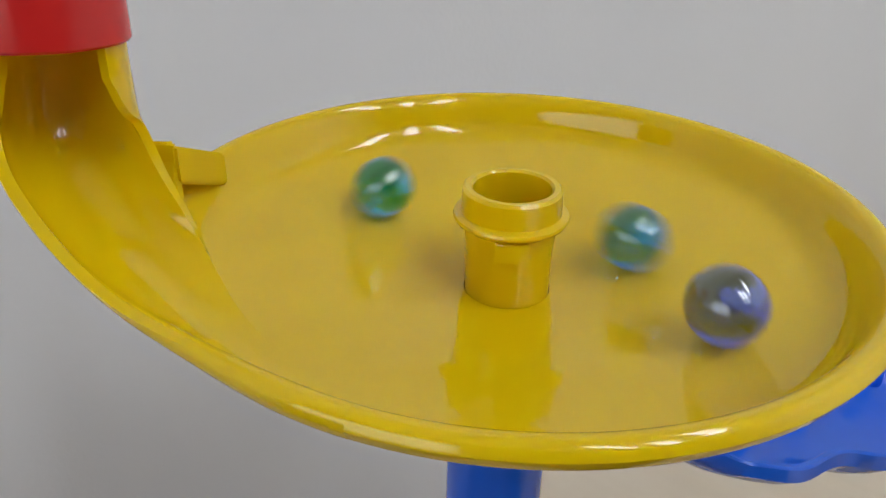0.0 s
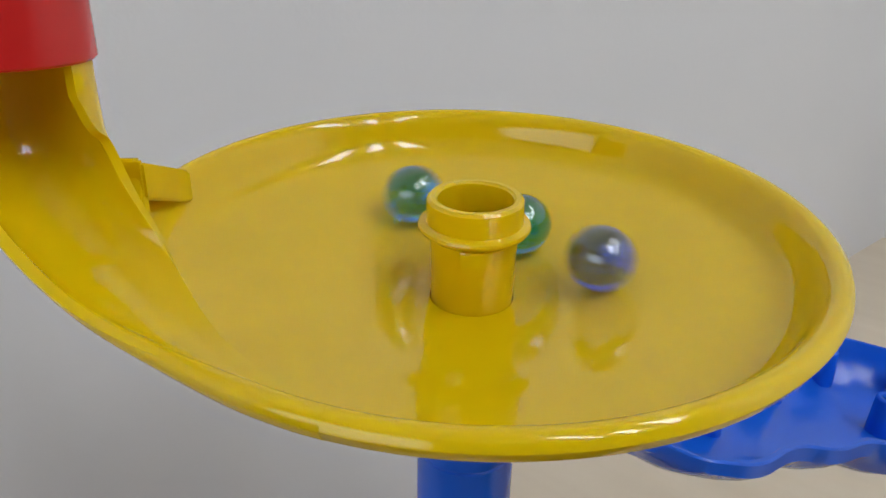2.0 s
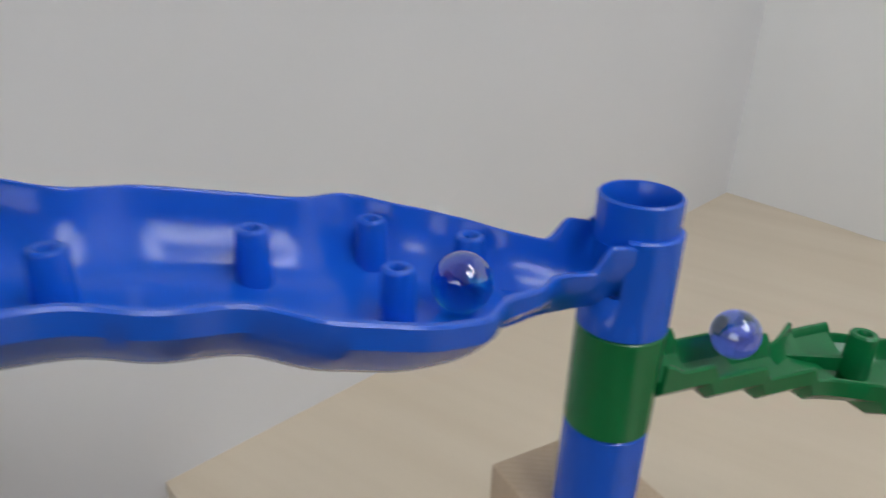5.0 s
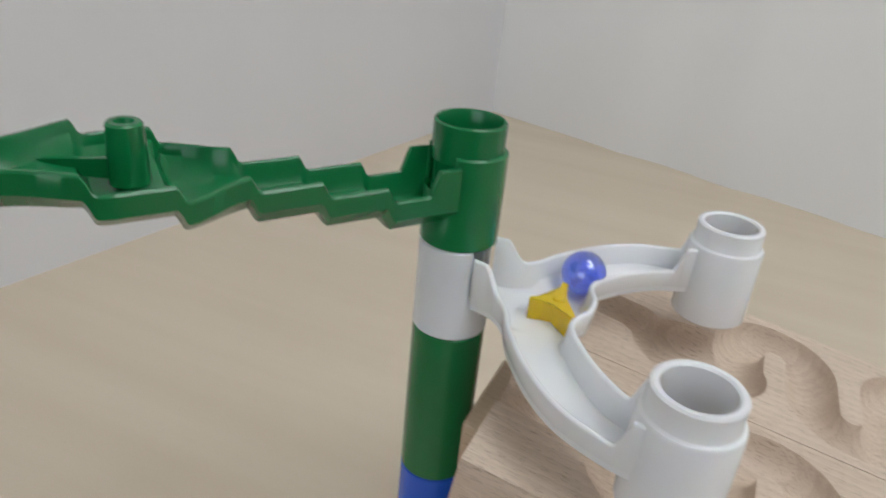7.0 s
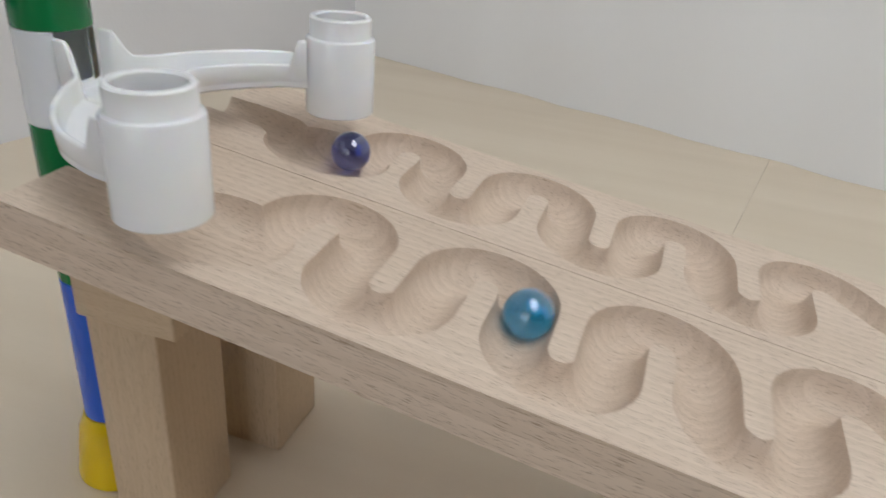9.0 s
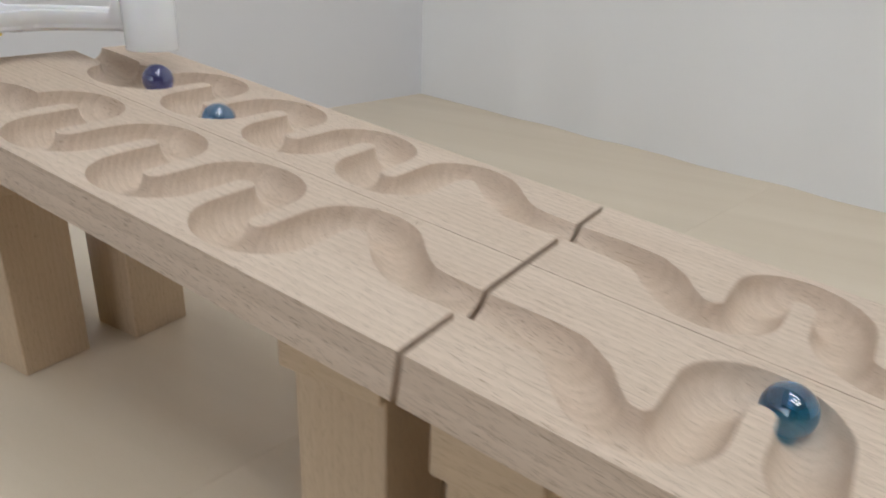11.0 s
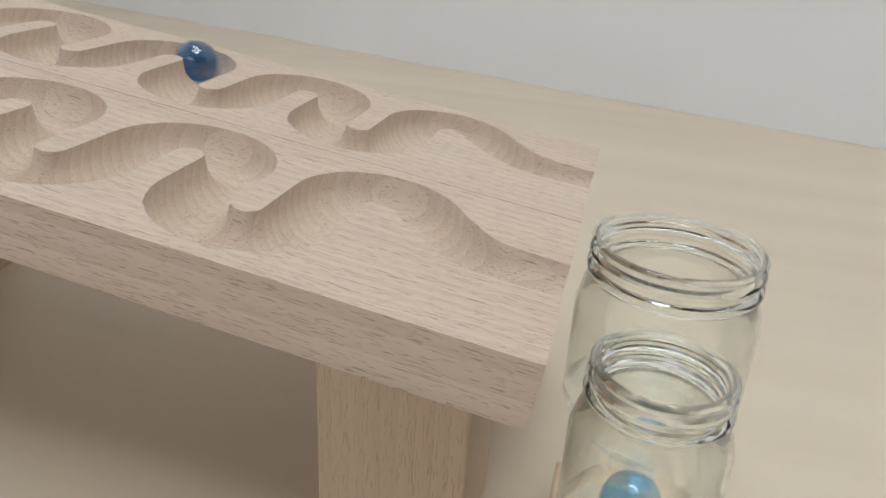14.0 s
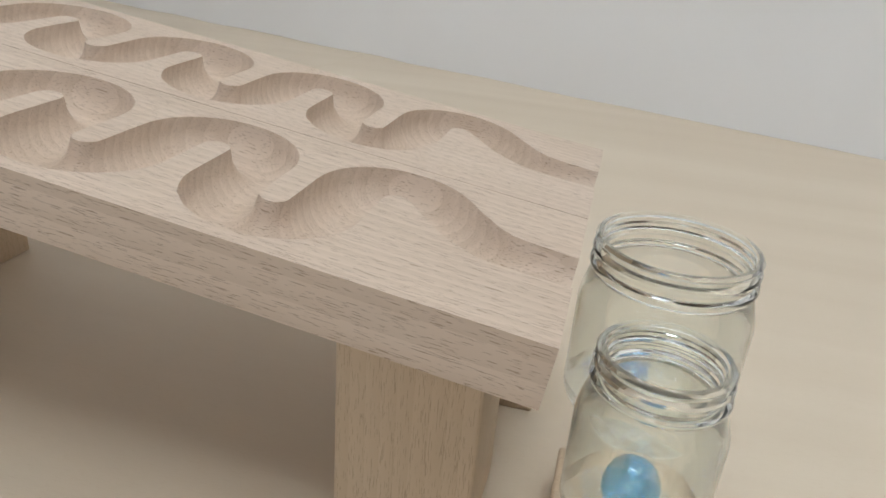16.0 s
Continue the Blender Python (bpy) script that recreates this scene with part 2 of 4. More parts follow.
# the south wall, behind the camera, has a wide window; daylight comes in there
w0, w1 = B + ALONG_RIGHT * 8, B + ALONG_RIGHT * 148
wall_between("wall_south", B, w0, SOUTH, mat=UNSEEN_DARK, label="plain unseen wall, made dark to cut bounced light")
wall_between("wall_south_2", w1, Dq, SOUTH, mat=UNSEEN_DARK, label="plain unseen wall, made dark to cut bounced light")
wall_between("wall_south_sill", w0, w1, SOUTH, FLOOR_Z, TABLE_Z + 20, mat=UNSEEN_DARK, label="plain unseen wall, made dark to cut bounced light")
wall_between("wall_south_head", w0, w1, SOUTH, TABLE_Z + 140, CEIL_Z, mat=UNSEEN_DARK, label="plain unseen wall, made dark to cut bounced light")
room = [A + (OUT_LEFT + OUT_RIGHT) * 12, B + (OUT_LEFT + SOUTH) * 12, Dq + (EAST + SOUTH) * 12, C + (EAST + OUT_RIGHT) * 12]
tagged(part("floor", slab(room, FLOOR_Z - 5, FLOOR_Z), FLOOR, smooth=False), "brown wooden floor under the table", "floor", kind="structure")
tagged(part("ceiling", slab(room, CEIL_Z, CEIL_Z + 5), CEILING, smooth=False), "plain white ceiling", "ceiling", kind="structure")

# ceiling lamps
for k, (u, v) in enumerate(((105, 50), (145, 114), (160, 82))):
    p = A + ALONG_RIGHT * u + ALONG_LEFT * v
    lamp = thing("ceiling_lamp", "long narrow white ceiling lamp, switched on", "ceiling lamp", (p.x, p.y, CEIL_Z), "ceiling lamps")
    lamp.rotation_euler = (0, 0, math.atan2(ALONG_RIGHT.y, ALONG_RIGHT.x))
    part("housing", box(-54, 54, -8, 8, -4, 0, 0.5), STEEL, lamp)
    part("diffuser", box(-52, 52, -6.5, 6.5, -5.2, -4.02, 0.5), lamp_m, lamp, "glowing white diffuser")
# daylight from the window in the south wall
wc = (w0 + w1) / 2
area_lamp("window_light", ((wc.x - SOUTH.x * 3) * CM, (wc.y - SOUTH.y * 3) * CM, (TABLE_Z + 72) * CM), (90, 0, math.degrees(math.atan2(SOUTH.y, SOUTH.x)) + 90), 1.3, 1.0, 6.0, (0.905, 0.96, 1.0))

# wavy white sheet on the north wall; its folds draw soft bands of light
def light_band_sheet():
    bm = bmesh.new()
    n = 420
    grid = []
    for k in range(n + 1):
        u = 0.4 + 205 * k / n
        fade = smoothstep(10, 24, u) * (1 - smoothstep(74, 100, u))
        w = fade * (0.32 * math.sin(u * 0.37 + 0.5 * math.sin(u * 0.19)) + 0.05 * math.sin(u * 0.83 + 1))
        w += 0.15 * smoothstep(86, 90, u) * (1 - smoothstep(91, 97, u))
        col = []
        for z in (TABLE_Z + 0.02, 20, 70, CEIL_Z - 10):
            for off in (0.0, 0.25):
                q = A + ALONG_RIGHT * u - OUT_RIGHT * (0.55 + w + off)
                col.append(bm.verts.new((q.x, q.y, z)))
        grid.append(col)
    for a, b in zip(grid, grid[1:]):
        for i in range(3):
            for off in (0, 1):
                bm.faces.new((a[2 * i + off], b[2 * i + off], b[2 * i + 2 + off], a[2 * i + 2 + off]))
        bm.faces.new((a[0], a[1], b[1], b[0]))
        bm.faces.new((a[6], a[7], b[7], b[6]))
    for col in (grid[0], grid[-1]):
        for i in range(3):
            bm.faces.new((col[2 * i], col[2 * i + 1], col[2 * i + 3], col[2 * i + 2]))
    return bm


tagged(part("curtain", light_band_sheet(), BAND_SHEET), "white wavy sheet before the wall, its folds standing in for soft light bands", "curtain")

# table
table = thing("table", "pale wood veneer table standing in the corner of two white walls", "table")
TA = CORNER
seam_u = 63.4
t_corner = Vector((-78.4, -10.9))
reach = (t_corner - TA).length


def table_panel(u0, u1, name):
    gap = 0.015
    a, b = TA + ALONG_RIGHT * (u0 + gap), TA + ALONG_RIGHT * (u1 - gap)
    bm = slab([a, b, b + ALONG_LEFT * reach, a + ALONG_LEFT * reach], TABLE_Z - 3, TABLE_Z)
    ob = part(name, bm, TABLE, table, smooth=False)
    return ob


def inset(u, v):
    return TA + ALONG_RIGHT * u + ALONG_LEFT * v


table_panel(0.02, seam_u, "tabletop_panel")
table_panel(seam_u, 180, "tabletop_panel")
part("table_frame", slab([inset(3, 3), inset(177, 3), inset(177, reach - 3), inset(3, reach - 3)], TABLE_Z - 9, TABLE_Z - 3.004), EDGE, table, smooth=False)
for u, v in ((6, 6), (174, 6), (6, reach - 6), (174, reach - 6)):
    p = inset(u, v)
    part("leg", box(p.x - 2.5, p.x + 2.5, p.y - 2.5, p.y + 2.5, FLOOR_Z, TABLE_Z - 9.004, 0.3), EDGE, table)

# ---- wooden track boards ----
FALL = -4.06 / 29.79
TILT = math.atan(FALL)
BOARD_L, BOARD_W, BOARD_T, GROOVE_R = 30.05, 7.46, 1.66, 0.97


def groove_line():
    """Centre line of the milled snake: along the board, across it."""
    r, a = 1.37, 0.92
    pts = [(-0.6, 0), (0.8, 0), (1.8, 0), (3.0, -0.1), (3.75, -0.65), (4.2, -1.35)]
    for k in range(4):
        x = 5.65 + 5.5 * k
        for d in range(215 if k == 0 else 180, 361, 12):
            pts.append((x + r * math.cos(radians(d)), -a + r * math.sin(radians(d))))
        x += 2.75
        for d in range(180, 39 if k == 3 else -1, -12):
            pts.append((x + r * math.cos(radians(d)), a + r * math.sin(radians(d))))
    e = 5.65 + 16.5 + 2.75
    return pts + [(e + 1.62, 1.15), (e + 2.2, 0.55), (e + 2.95, 0.1), (e + 3.8, 0), (30.7, 0)]


LINE = np.array(groove_line())
STEP = 0.06


def distance_to_line(p):
    best = np.full(len(p), 1e9)
    for a, b in zip(LINE[:-1], LINE[1:]):
        d = b - a
        t = np.clip(((p - a) @ d) / (d @ d), 0, 1)
        best = np.minimum(best, np.hypot(*(p - a - t[:, None] * d).T))
    return best


def board_mesh(pocket):
    """A board with a round-bottomed groove; pocket: with the wide basin under the cups at its upper end."""
    nx, ny = int(BOARD_L / STEP), int(BOARD_W / STEP)
    xs, ys = np.linspace(0, BOARD_L, nx + 1), np.linspace(-BOARD_W / 2, BOARD_W / 2, ny + 1)
    g = np.stack(np.meshgrid(xs, ys, indexing="ij"), -1).reshape(-1, 2)

    def radius(q):
        mouth = np.minimum(np.clip(q[:, 0] / 2.2, 0, 1), np.clip((BOARD_L - q[:, 0]) / 2.2, 0, 1))
        return GROOVE_R - 0.12 * (1 - mouth)

    def signed(q):
        d = distance_to_line(q) - radius(q)
        if pocket:
            e = (np.hypot((q[:, 0] - 5.6) / 2.55, (q[:, 1] + 1.1) / 2.05) - 1) * 2.05
            d = np.minimum(d, e)
        return d

    d = signed(g)
    h = 1e-3
    edge = (np.abs(d) < 0.55 * STEP) & (g[:, 0] > STEP) & (g[:, 0] < BOARD_L - STEP)
    q = g[edge]
    grad = np.stack([(signed(q + [h, 0]) - signed(q - [h, 0])) / (2 * h), (signed(q + [0, h]) - signed(q - [0, h])) / (2 * h)], -1)
    grad /= np.maximum(np.linalg.norm(grad, axis=1, keepdims=True), 1e-6)
    g[edge] = q - grad * d[edge][:, None]
    d[edge] = 0
    r = radius(g)
    inside = np.clip(r + d, 0, None)
    depth = np.where(d < 0, (1 - np.minimum(inside / r, 1) ** 2.0) ** (1 / 2.0), 0) * 1.06
    depth *= 1 - 0.4 * (1 - np.clip(np.minimum(g[:, 0], BOARD_L - g[:, 0]) / 3.0, 0, 1)) ** 1.5
    top = np.column_stack([g, -depth])
    n = len(top)
    idx = np.arange(n).reshape(nx + 1, ny + 1)
    quads = np.stack([idx[:-1, :-1], idx[1:, :-1], idx[1:, 1:], idx[:-1, 1:]], -1).reshape(-1, 4).tolist()
    # sides and bottom: the border of the sheet goes down to the underside
    border = np.concatenate([idx[:-1, 0], idx[-1, :-1], idx[:0:-1, -1], idx[0, :0:-1]])
    low = top[border].copy()
    low[:, 2] = -BOARD_T
    m = len(border)
    faces = quads + [[int(border[i]), n + i, n + (i + 1) % m, int(border[(i + 1) % m])] for i in range(m)]
    faces.append([n + i for i in range(m - 1, -1, -1)])
    me = bpy.data.meshes.new("track_board")
    me.from_pydata((np.vstack([top, low]) * CM).tolist(), [], faces)
    me.polygons.foreach_set("use_smooth", [True] * len(me.polygons))
    me.set_sharp_from_angle(angle=radians(40))
    me.materials.append(BEECH)
    me.update()
    return me


plain, with_pocket = board_mesh(False), board_mesh(True)
for me, s0, y, word in ((with_pocket, -30.28, -3.75, "upper"), (with_pocket, -30.28, 3.75, "upper"), (plain, 0.0, -3.75, "lower"), (plain, 0.0, 3.75, "lower")):
    ob = new("track_board", me)
    ob.matrix_world = pose(s0 * math.cos(TILT) * CM, y * CM, s0 * math.sin(TILT) * CM, 0, -math.degrees(TILT), 0)
    tagged(ob, f"pale beech board with milled snaking groove, {word} ramp", "track board", "track boards")

# ---- wooden blocks under the boards ----
def under(x):
    return FALL * x - BOARD_T / math.cos(TILT) - 0.02


def block(name, label, x0, x1, y0, y1, z0, z1, mat, slope=0.0, bevel=0.12):
    cx, cy = (x0 + x1) / 2, (y0 + y1) / 2
    bm = box(x0 - cx, x1 - cx, y0 - cy, y1 - cy, 0, z1 - z0, bevel, slope)
    ob = part(name, bm, mat)
    ob.location = (cx * CM, cy * CM, z0 * CM)
    return tagged(ob, label, "wooden block", "building blocks")


def prop(x0, x1, y0, y1, mid=None, reach_=(0.0, 0.15), over=0.3):
    top = under((x0 + x1) / 2)
    if mid is not None:
        block("square_block", "squarish beech building block lying under a track board", x0 - reach_[0], x1 + reach_[1], y0 - over, y1, mid + 0.004, top, BLOCK_FLAT, FALL)
    block("upright_block", "upright beech building block standing on the table", x0, x1, y0, y1, TABLE_Z, top if mid is None else mid, BLOCK, FALL if mid is None else 0.0)


prop(-30.95, -27.85, -4.14, -0.3, -2.05, (0.1, 1.1))
prop(-30.5, -26.66, 2.0, 5.75, -2.05)
prop(-6.8, -2.65, -4.7, -0.9, -4.1, (0.4, 0.05), 0.4)
prop(-6.4, -2.6, 2.4, 6.2, -4.1)
prop(0.25, 3.55, -5.5, -1.7, -5.2, (0.45, 0.12))
prop(-0.35, 3.4, 1.9, 5.7, -5.2)
prop(24.0, 28.07, -5.5, -1.7)
prop(25.2, 28.9, 1.7, 5.5)

# ---- towers of toy tubes ----
R_OUT, R_IN, UNIT = 1.3, 1.08, 3.4
T1, T2, T3 = Vector((-57.63, -35.76)), Vector((-45.47, -16.9)), Vector((-33.0, -1.38))


def tube_profile(h, spigot=0.0, r=R_OUT):
    """A tube from z = 0; spigot: a narrower neck on its top."""
    p = [(R_IN, 0), (r - 0.05, 0), (r, 0.05)]
    if spigot:
        p += [(r, h - 0.06), (r - 0.06, h), (r - 0.13, h), (r - 0.15, h + 0.1), (r - 0.13, h + 0.16), (r - 0.13, h + spigot - 0.06), (r - 0.19, h + spigot), (R_IN - 0.02, h + spigot), (R_IN - 0.06, h + spigot - 0.06)]
    else:
        p += [(r, h - 0.05), (r - 0.05, h), (R_IN, h)]
    return p


def tube_piece(at, z0, z1, mat, word):
    t = thing("toy_tube", f"{word} plastic tube of a marble run tower", "toy tube", (*at, z0), "tower tubes")
    part("tube", lathe(tube_profile(z1 - z0 - 0.01)), mat, t)
    return t


def foot_piece(at, z0, z1):
    t = thing("tower_base", "yellow plastic bell-shaped foot of a marble run tower", "toy base", (*at, z0), "tower feet")
    h = z1 - z0
    part("foot", lathe([(1.8, 0), (2.0, 0.05), (2.0, 0.4), (1.9, 0.9), (1.65, h - 0.8), (1.45, h - 0.35), (1.35, h - 0.01), (1.1, h - 0.01), (1.2, h - 0.6)]), YELLOW, t)


# tower beside the boards
tube_piece(T3, -2.3, 4.22, GREEN, "long green")
tube_piece(T3, -9.3, -2.3, BLUE, "long blue")
foot_piece(T3, TABLE_Z, -9.3)
# tower on the wooden blocks
tube_piece(T2, 7.4, 10.8, BLUE, "short blue")
for z0, z1, word in ((2.2, 7.39, "carrying a marble run tower"), (-4.6, 2.196, "in a stack"), (TABLE_Z, -4.604, "standing on the table")):
    k = part("upright_block", box(-2.15, 2.15, -2.15, 2.15, 0, z1 - z0, 0.12), BLOCK)
    k.matrix_world = pose(-46.2 * CM, -16.3 * CM, z0 * CM, 0, 0, 62)
    tagged(k, f"upright beech building block {word}", "wooden block", "building blocks")
# tower of the dish
tube_piece(T1, 14.9, 18.8, BLUE, "short blue")
foot_piece(T1, 11.5, 14.9)
for z0, z1 in ((-22, 11.5), (-50, -22.004), (FLOOR_Z, -50.004)):
    block("pedestal_block", "tall beech block in the stand under the dish tower", T1.x - 3, T1.x + 3, T1.y - 3, T1.y + 3, z0, z1, BLOCK)


def channel(frames, wl, wr, hl, hr, wall=0.2, floor=0.22):
    """A trough: for each (centre, side, up) a U section with half-widths and wall heights on both sides."""
    out = []
    for (c, side, up), a, b, p, q in zip(frames, wl, wr, hl, hr):
        def at(s, u):
            return c + side * s + up * u
        out.append([at(-a - wall, p - 0.06), at(-a - wall * 0.75, p), at(-a - wall * 0.25, p), at(-a, p - 0.06), at(-a + 0.04, min(p - 0.08, 0.5)), at(-a * 0.72, 0.12), at(-a * 0.35, 0.0),
                    at(b * 0.35, 0.0), at(b * 0.72, 0.12), at(b - 0.04, min(q - 0.08, 0.5)), at(b, q - 0.06), at(b + wall * 0.25, q), at(b + wall * 0.75, q), at(b + wall, q - 0.06),
                    at(b + wall - 0.04, 0.2), at(b * 0.75, -floor + 0.04), at(b * 0.35, -floor), at(-a * 0.35, -floor), at(-a * 0.75, -floor + 0.04), at(-a - wall + 0.04, 0.2)])
    return loft(out)


def socket(parent, mat, h, spigot, at, facing, gap, gap_low, both=False):
    """A tube of the tower that belongs to a chute; in the direction facing (degrees) it is open above gap_low."""
    prof = tube_profile(h, spigot)
    body = [(R_IN, 0), (R_OUT - 0.05, 0), (R_OUT, 0.05), (R_OUT, gap_low), (R_OUT, h - 0.06), (R_OUT - 0.06, h), (R_IN, h), (R_IN, gap_low)]

    def open_here(deg, i):
        return abs((deg - facing + 180) % 360 - 180) < gap and i in (3, 4, 5, 6)

    ob = part("socket", lathe(body, 72, open_here), mat, parent)
    ob.location = [c * CM for c in at]
    md = ob.modifiers.new("rim", "SOLIDIFY")
    md.thickness, md.offset = 0.0004, 0
    if spigot:
        r = R_OUT - 0.13
        neck = part("neck", lathe([(R_IN - 0.04, h - 0.3), (r, h - 0.3), (r, h + spigot - 0.06), (r - 0.06, h + spigot), (R_IN, h + spigot), (R_IN - 0.04, h + spigot - 0.06)]), mat, parent)
        neck.location = ob.location
    return ob


# ---- blue pin tray between the first two towers ----
def pin_tray():
    t = thing("pin_tray", "blue plastic tray with wavy rim and upright pins between towers", "marble tray")
    ax = (T2 - T1).normalized()
    side = Vector((-ax.y, ax.x, 0))
    length = (T2 - T1).length
    near = [(0.9, 0.95), (2.4, 1.0), (3.3, 1.85), (4.3, 2.2), (5.2, 3.1), (6.6, 3.35), (8.8, 2.7), (9.9, 2.95), (11.5, 2.65), (13.0, 3.4), (14.8, 3.6), (16.0, 3.4), (17.1, 2.4), (17.9, 2.05), (19.5, 1.05), (20.6, 0.95), (21.8, 0.95)]
    far = [(0.9, 0.95), (2.5, 1.1), (4.0, 2.2), (5.6, 3.3), (6.8, 3.5), (8.5, 3.0), (10.3, 3.6), (12.2, 3.55), (13.9, 3.45), (15.5, 4.15), (17.2, 3.35), (18.4, 2.65), (19.5, 1.7), (20.5, 1.15), (21.8, 0.95)]

    def between(knots, a):
        """A smooth run from knot to knot."""
        i = max(0, min(len(knots) - 2, sum(1 for q in knots if q[0] <= a) - 1))
        return knots[i][1] + (knots[i + 1][1] - knots[i][1]) * smoothstep(knots[i][0], knots[i + 1][0], a)

    bed = [(0.0, 19.4), (3.0, 18.75), (6.0, 17.75), (8.3, 17.1), (12.0, 16.32), (15.0, 15.75), (18.0, 15.5), (22.4, 15.3)]

    def floor_z(a):
        i = max(0, min(len(bed) - 2, sum(1 for q in bed if q[0] <= a) - 1))
        return bed[i][1] + (bed[i + 1][1] - bed[i][1]) * (a - bed[i][0]) / (bed[i + 1][0] - bed[i][0])

    secs = []
    for k in range(181):
        a = 0.78 + (length - 1.56) * k / 180
        c = T1 + ax * a
        z0 = sum(floor_z(a + d) for d in (-1, -0.5, 0, 0.5, 1)) / 5
        c = Vector((c.x, c.y, z0))
        h = 20.45 - 0.19 * a - z0 + 0.75 * smoothstep(length - 2.1, length - 1.4, a)
        wn_, wf_ = [sum(between(kn, a + d) for d in (-0.35, -0.2, 0, 0.2, 0.35)) / 5 for kn in (near, far)]
        inner, outer = [], []
        for sgn, w in ((-1, wn_), (1, wf_)):
            e = min(1.0, (w - 0.5) / 1.4)
            row_in = [(w - 0.05, h), (w - 0.1, h - 0.07), (w - 0.16, h * 0.72), (w - 0.16 - 0.34 * e, h * 0.42), (w - 0.2 - 0.72 * e, h * 0.18), (w - 0.3 - 1.15 * e, 0.03), (max(0.1, w * 0.4 - 0.1), 0.0)]
            row_out = [(w + 0.07, h), (w + 0.13, h - 0.06), (w + 0.11, h * 0.7), (w + 0.02 - 0.36 * e, h * 0.42), (w - 0.06 - 0.86 * e, h * 0.13), (w - 0.18 - 1.25 * e, -0.13), (max(0.1, w * 0.4 - 0.1), -0.22)]
            inner.append([c + side * (sgn * u) + Vector((0, 0, z)) for u, z in row_in])
            outer.append([c + side * (sgn * u) + Vector((0, 0, z)) for u, z in row_out])
        secs.append(inner[0] + inner[1][::-1] + outer[1] + outer[0][::-1])
    part("tray", loft(secs), BLUE, t)
    for a, l in ((18.1, 1.45), (15.85, 3.0), (15.4, -0.15), (12.5, 2.1), (8.3, 0.3), (5.65, 1.9)):
        c = T1 + ax * a
        p = part("pin", lathe([(0.16, 0), (0.46, 0), (0.40, 1.4), (0.36, 1.47), (0.31, 1.5), (0.22, 1.48), (0.17, 1.4), (0.16, 1.1), (0.0, 1.08), (0.0, 0.02)], 28), BLUE, t)
        q = Vector((c.x, c.y, floor_z(a) - 0.02)) + side * l
        p.location = [v * CM for v in q]
    deg = math.degrees(math.atan2(ax.y, ax.x))
    socket(t, BLUE, 3.0, 0.95, (T2.x, T2.y, 14.2), deg + 180, 45, 1.3)
    socket(t, BLUE, 2.62, 0.0, (T1.x, T1.y, 18.81), deg, 48, 0.12)


pin_tray()


# ---- green stepped trough ----
def stepped_trough():
    t = thing("stepped_trough", "green plastic stepped trough with saw-tooth edges between towers", "marble trough")
    ax = (T3 - T2).normalized()
    side = Vector((-ax.y, ax.x, 0))
    length = (T3 - T2).length
    fr, w, hs = [], [], []
    samples = []
    a = 1.0
    while a < length - 0.72:
        samples.append(a)
        a += 0.1
    for a in samples:
        k = min(9, math.ceil((a - 0.7) / 2 - 1e-6))
        tip = 0.7 + 2 * k
        u = (a - (tip - 2)) / 2
        drop = smoothstep(0.0, 0.13, u)
        z_tip = 10.13 + 0.2 * (16.7 - tip)
        z_prev = z_tip + 0.4
        rim = (z_prev - 0.0) * (1 - drop) + (z_tip - 0.07 + 0.08 * min(u, 1)) * drop
        c = T2 + ax * a
        bump = smoothstep(6.8, 9.4, a) * (1 - smoothstep(10.6, 13.0, a))
        fr.append((Vector((c.x, c.y, rim - 0.82)), side, Vector((0, 0, 1))))
        w.append(0.98 + 1.15 * bump)
        hs.append(0.82 + 0.8 * smoothstep(length - 1.85, length - 1.5, a) + 0.3 * (1 - smoothstep(1.1, 1.7, a)))
    part("trough", channel(fr, w, w, hs, hs, 0.2, 0.28), GREEN, t)
    c = T2 + ax * 9.9
    post = part("post", lathe([(0.2, 0), (0.52, 0), (0.46, 1.55), (0.4, 1.62), (0.26, 1.62), (0.2, 1.5)], 28), GREEN, t)
    post.location = [v * CM for v in (c.x, c.y, 10.65)]
    for sgn in (1,):
        d = (ax * -1.0).to_3d() + side * 0.55 * sgn
        bm = bmesh.new()
        q = Vector((c.x, c.y, 10.7))
        low = [q, q + d * 2.2]
        th = side * 0.09
        vs = [bm.verts.new(p) for p in (low[0] - th, low[1] - th, low[1] + th, low[0] + th, low[0] - th + Vector((0, 0, 0.6)), low[1] - th + Vector((0, 0, 0.35)), low[1] + th + Vector((0, 0, 0.35)), low[0] + th + Vector((0, 0, 0.6)))]
        for f in ((0, 1, 2, 3), (4, 5, 6, 7), (0, 1, 5, 4), (1, 2, 6, 5), (2, 3, 7, 6), (3, 0, 4, 7)):
            bm.faces.new([vs[i] for i in f])
        part("guide_rib", bm, GREEN, t)
    deg = math.degrees(math.atan2(ax.y, ax.x))
    socket(t, GREEN, 3.37, 0.0, (T2.x, T2.y, 10.82), deg, 40, 1.3)
    socket(t, GREEN, 3.15, 0.95, (T3.x, T3.y, 7.62), deg + 180, 45, 1.9)


stepped_trough()


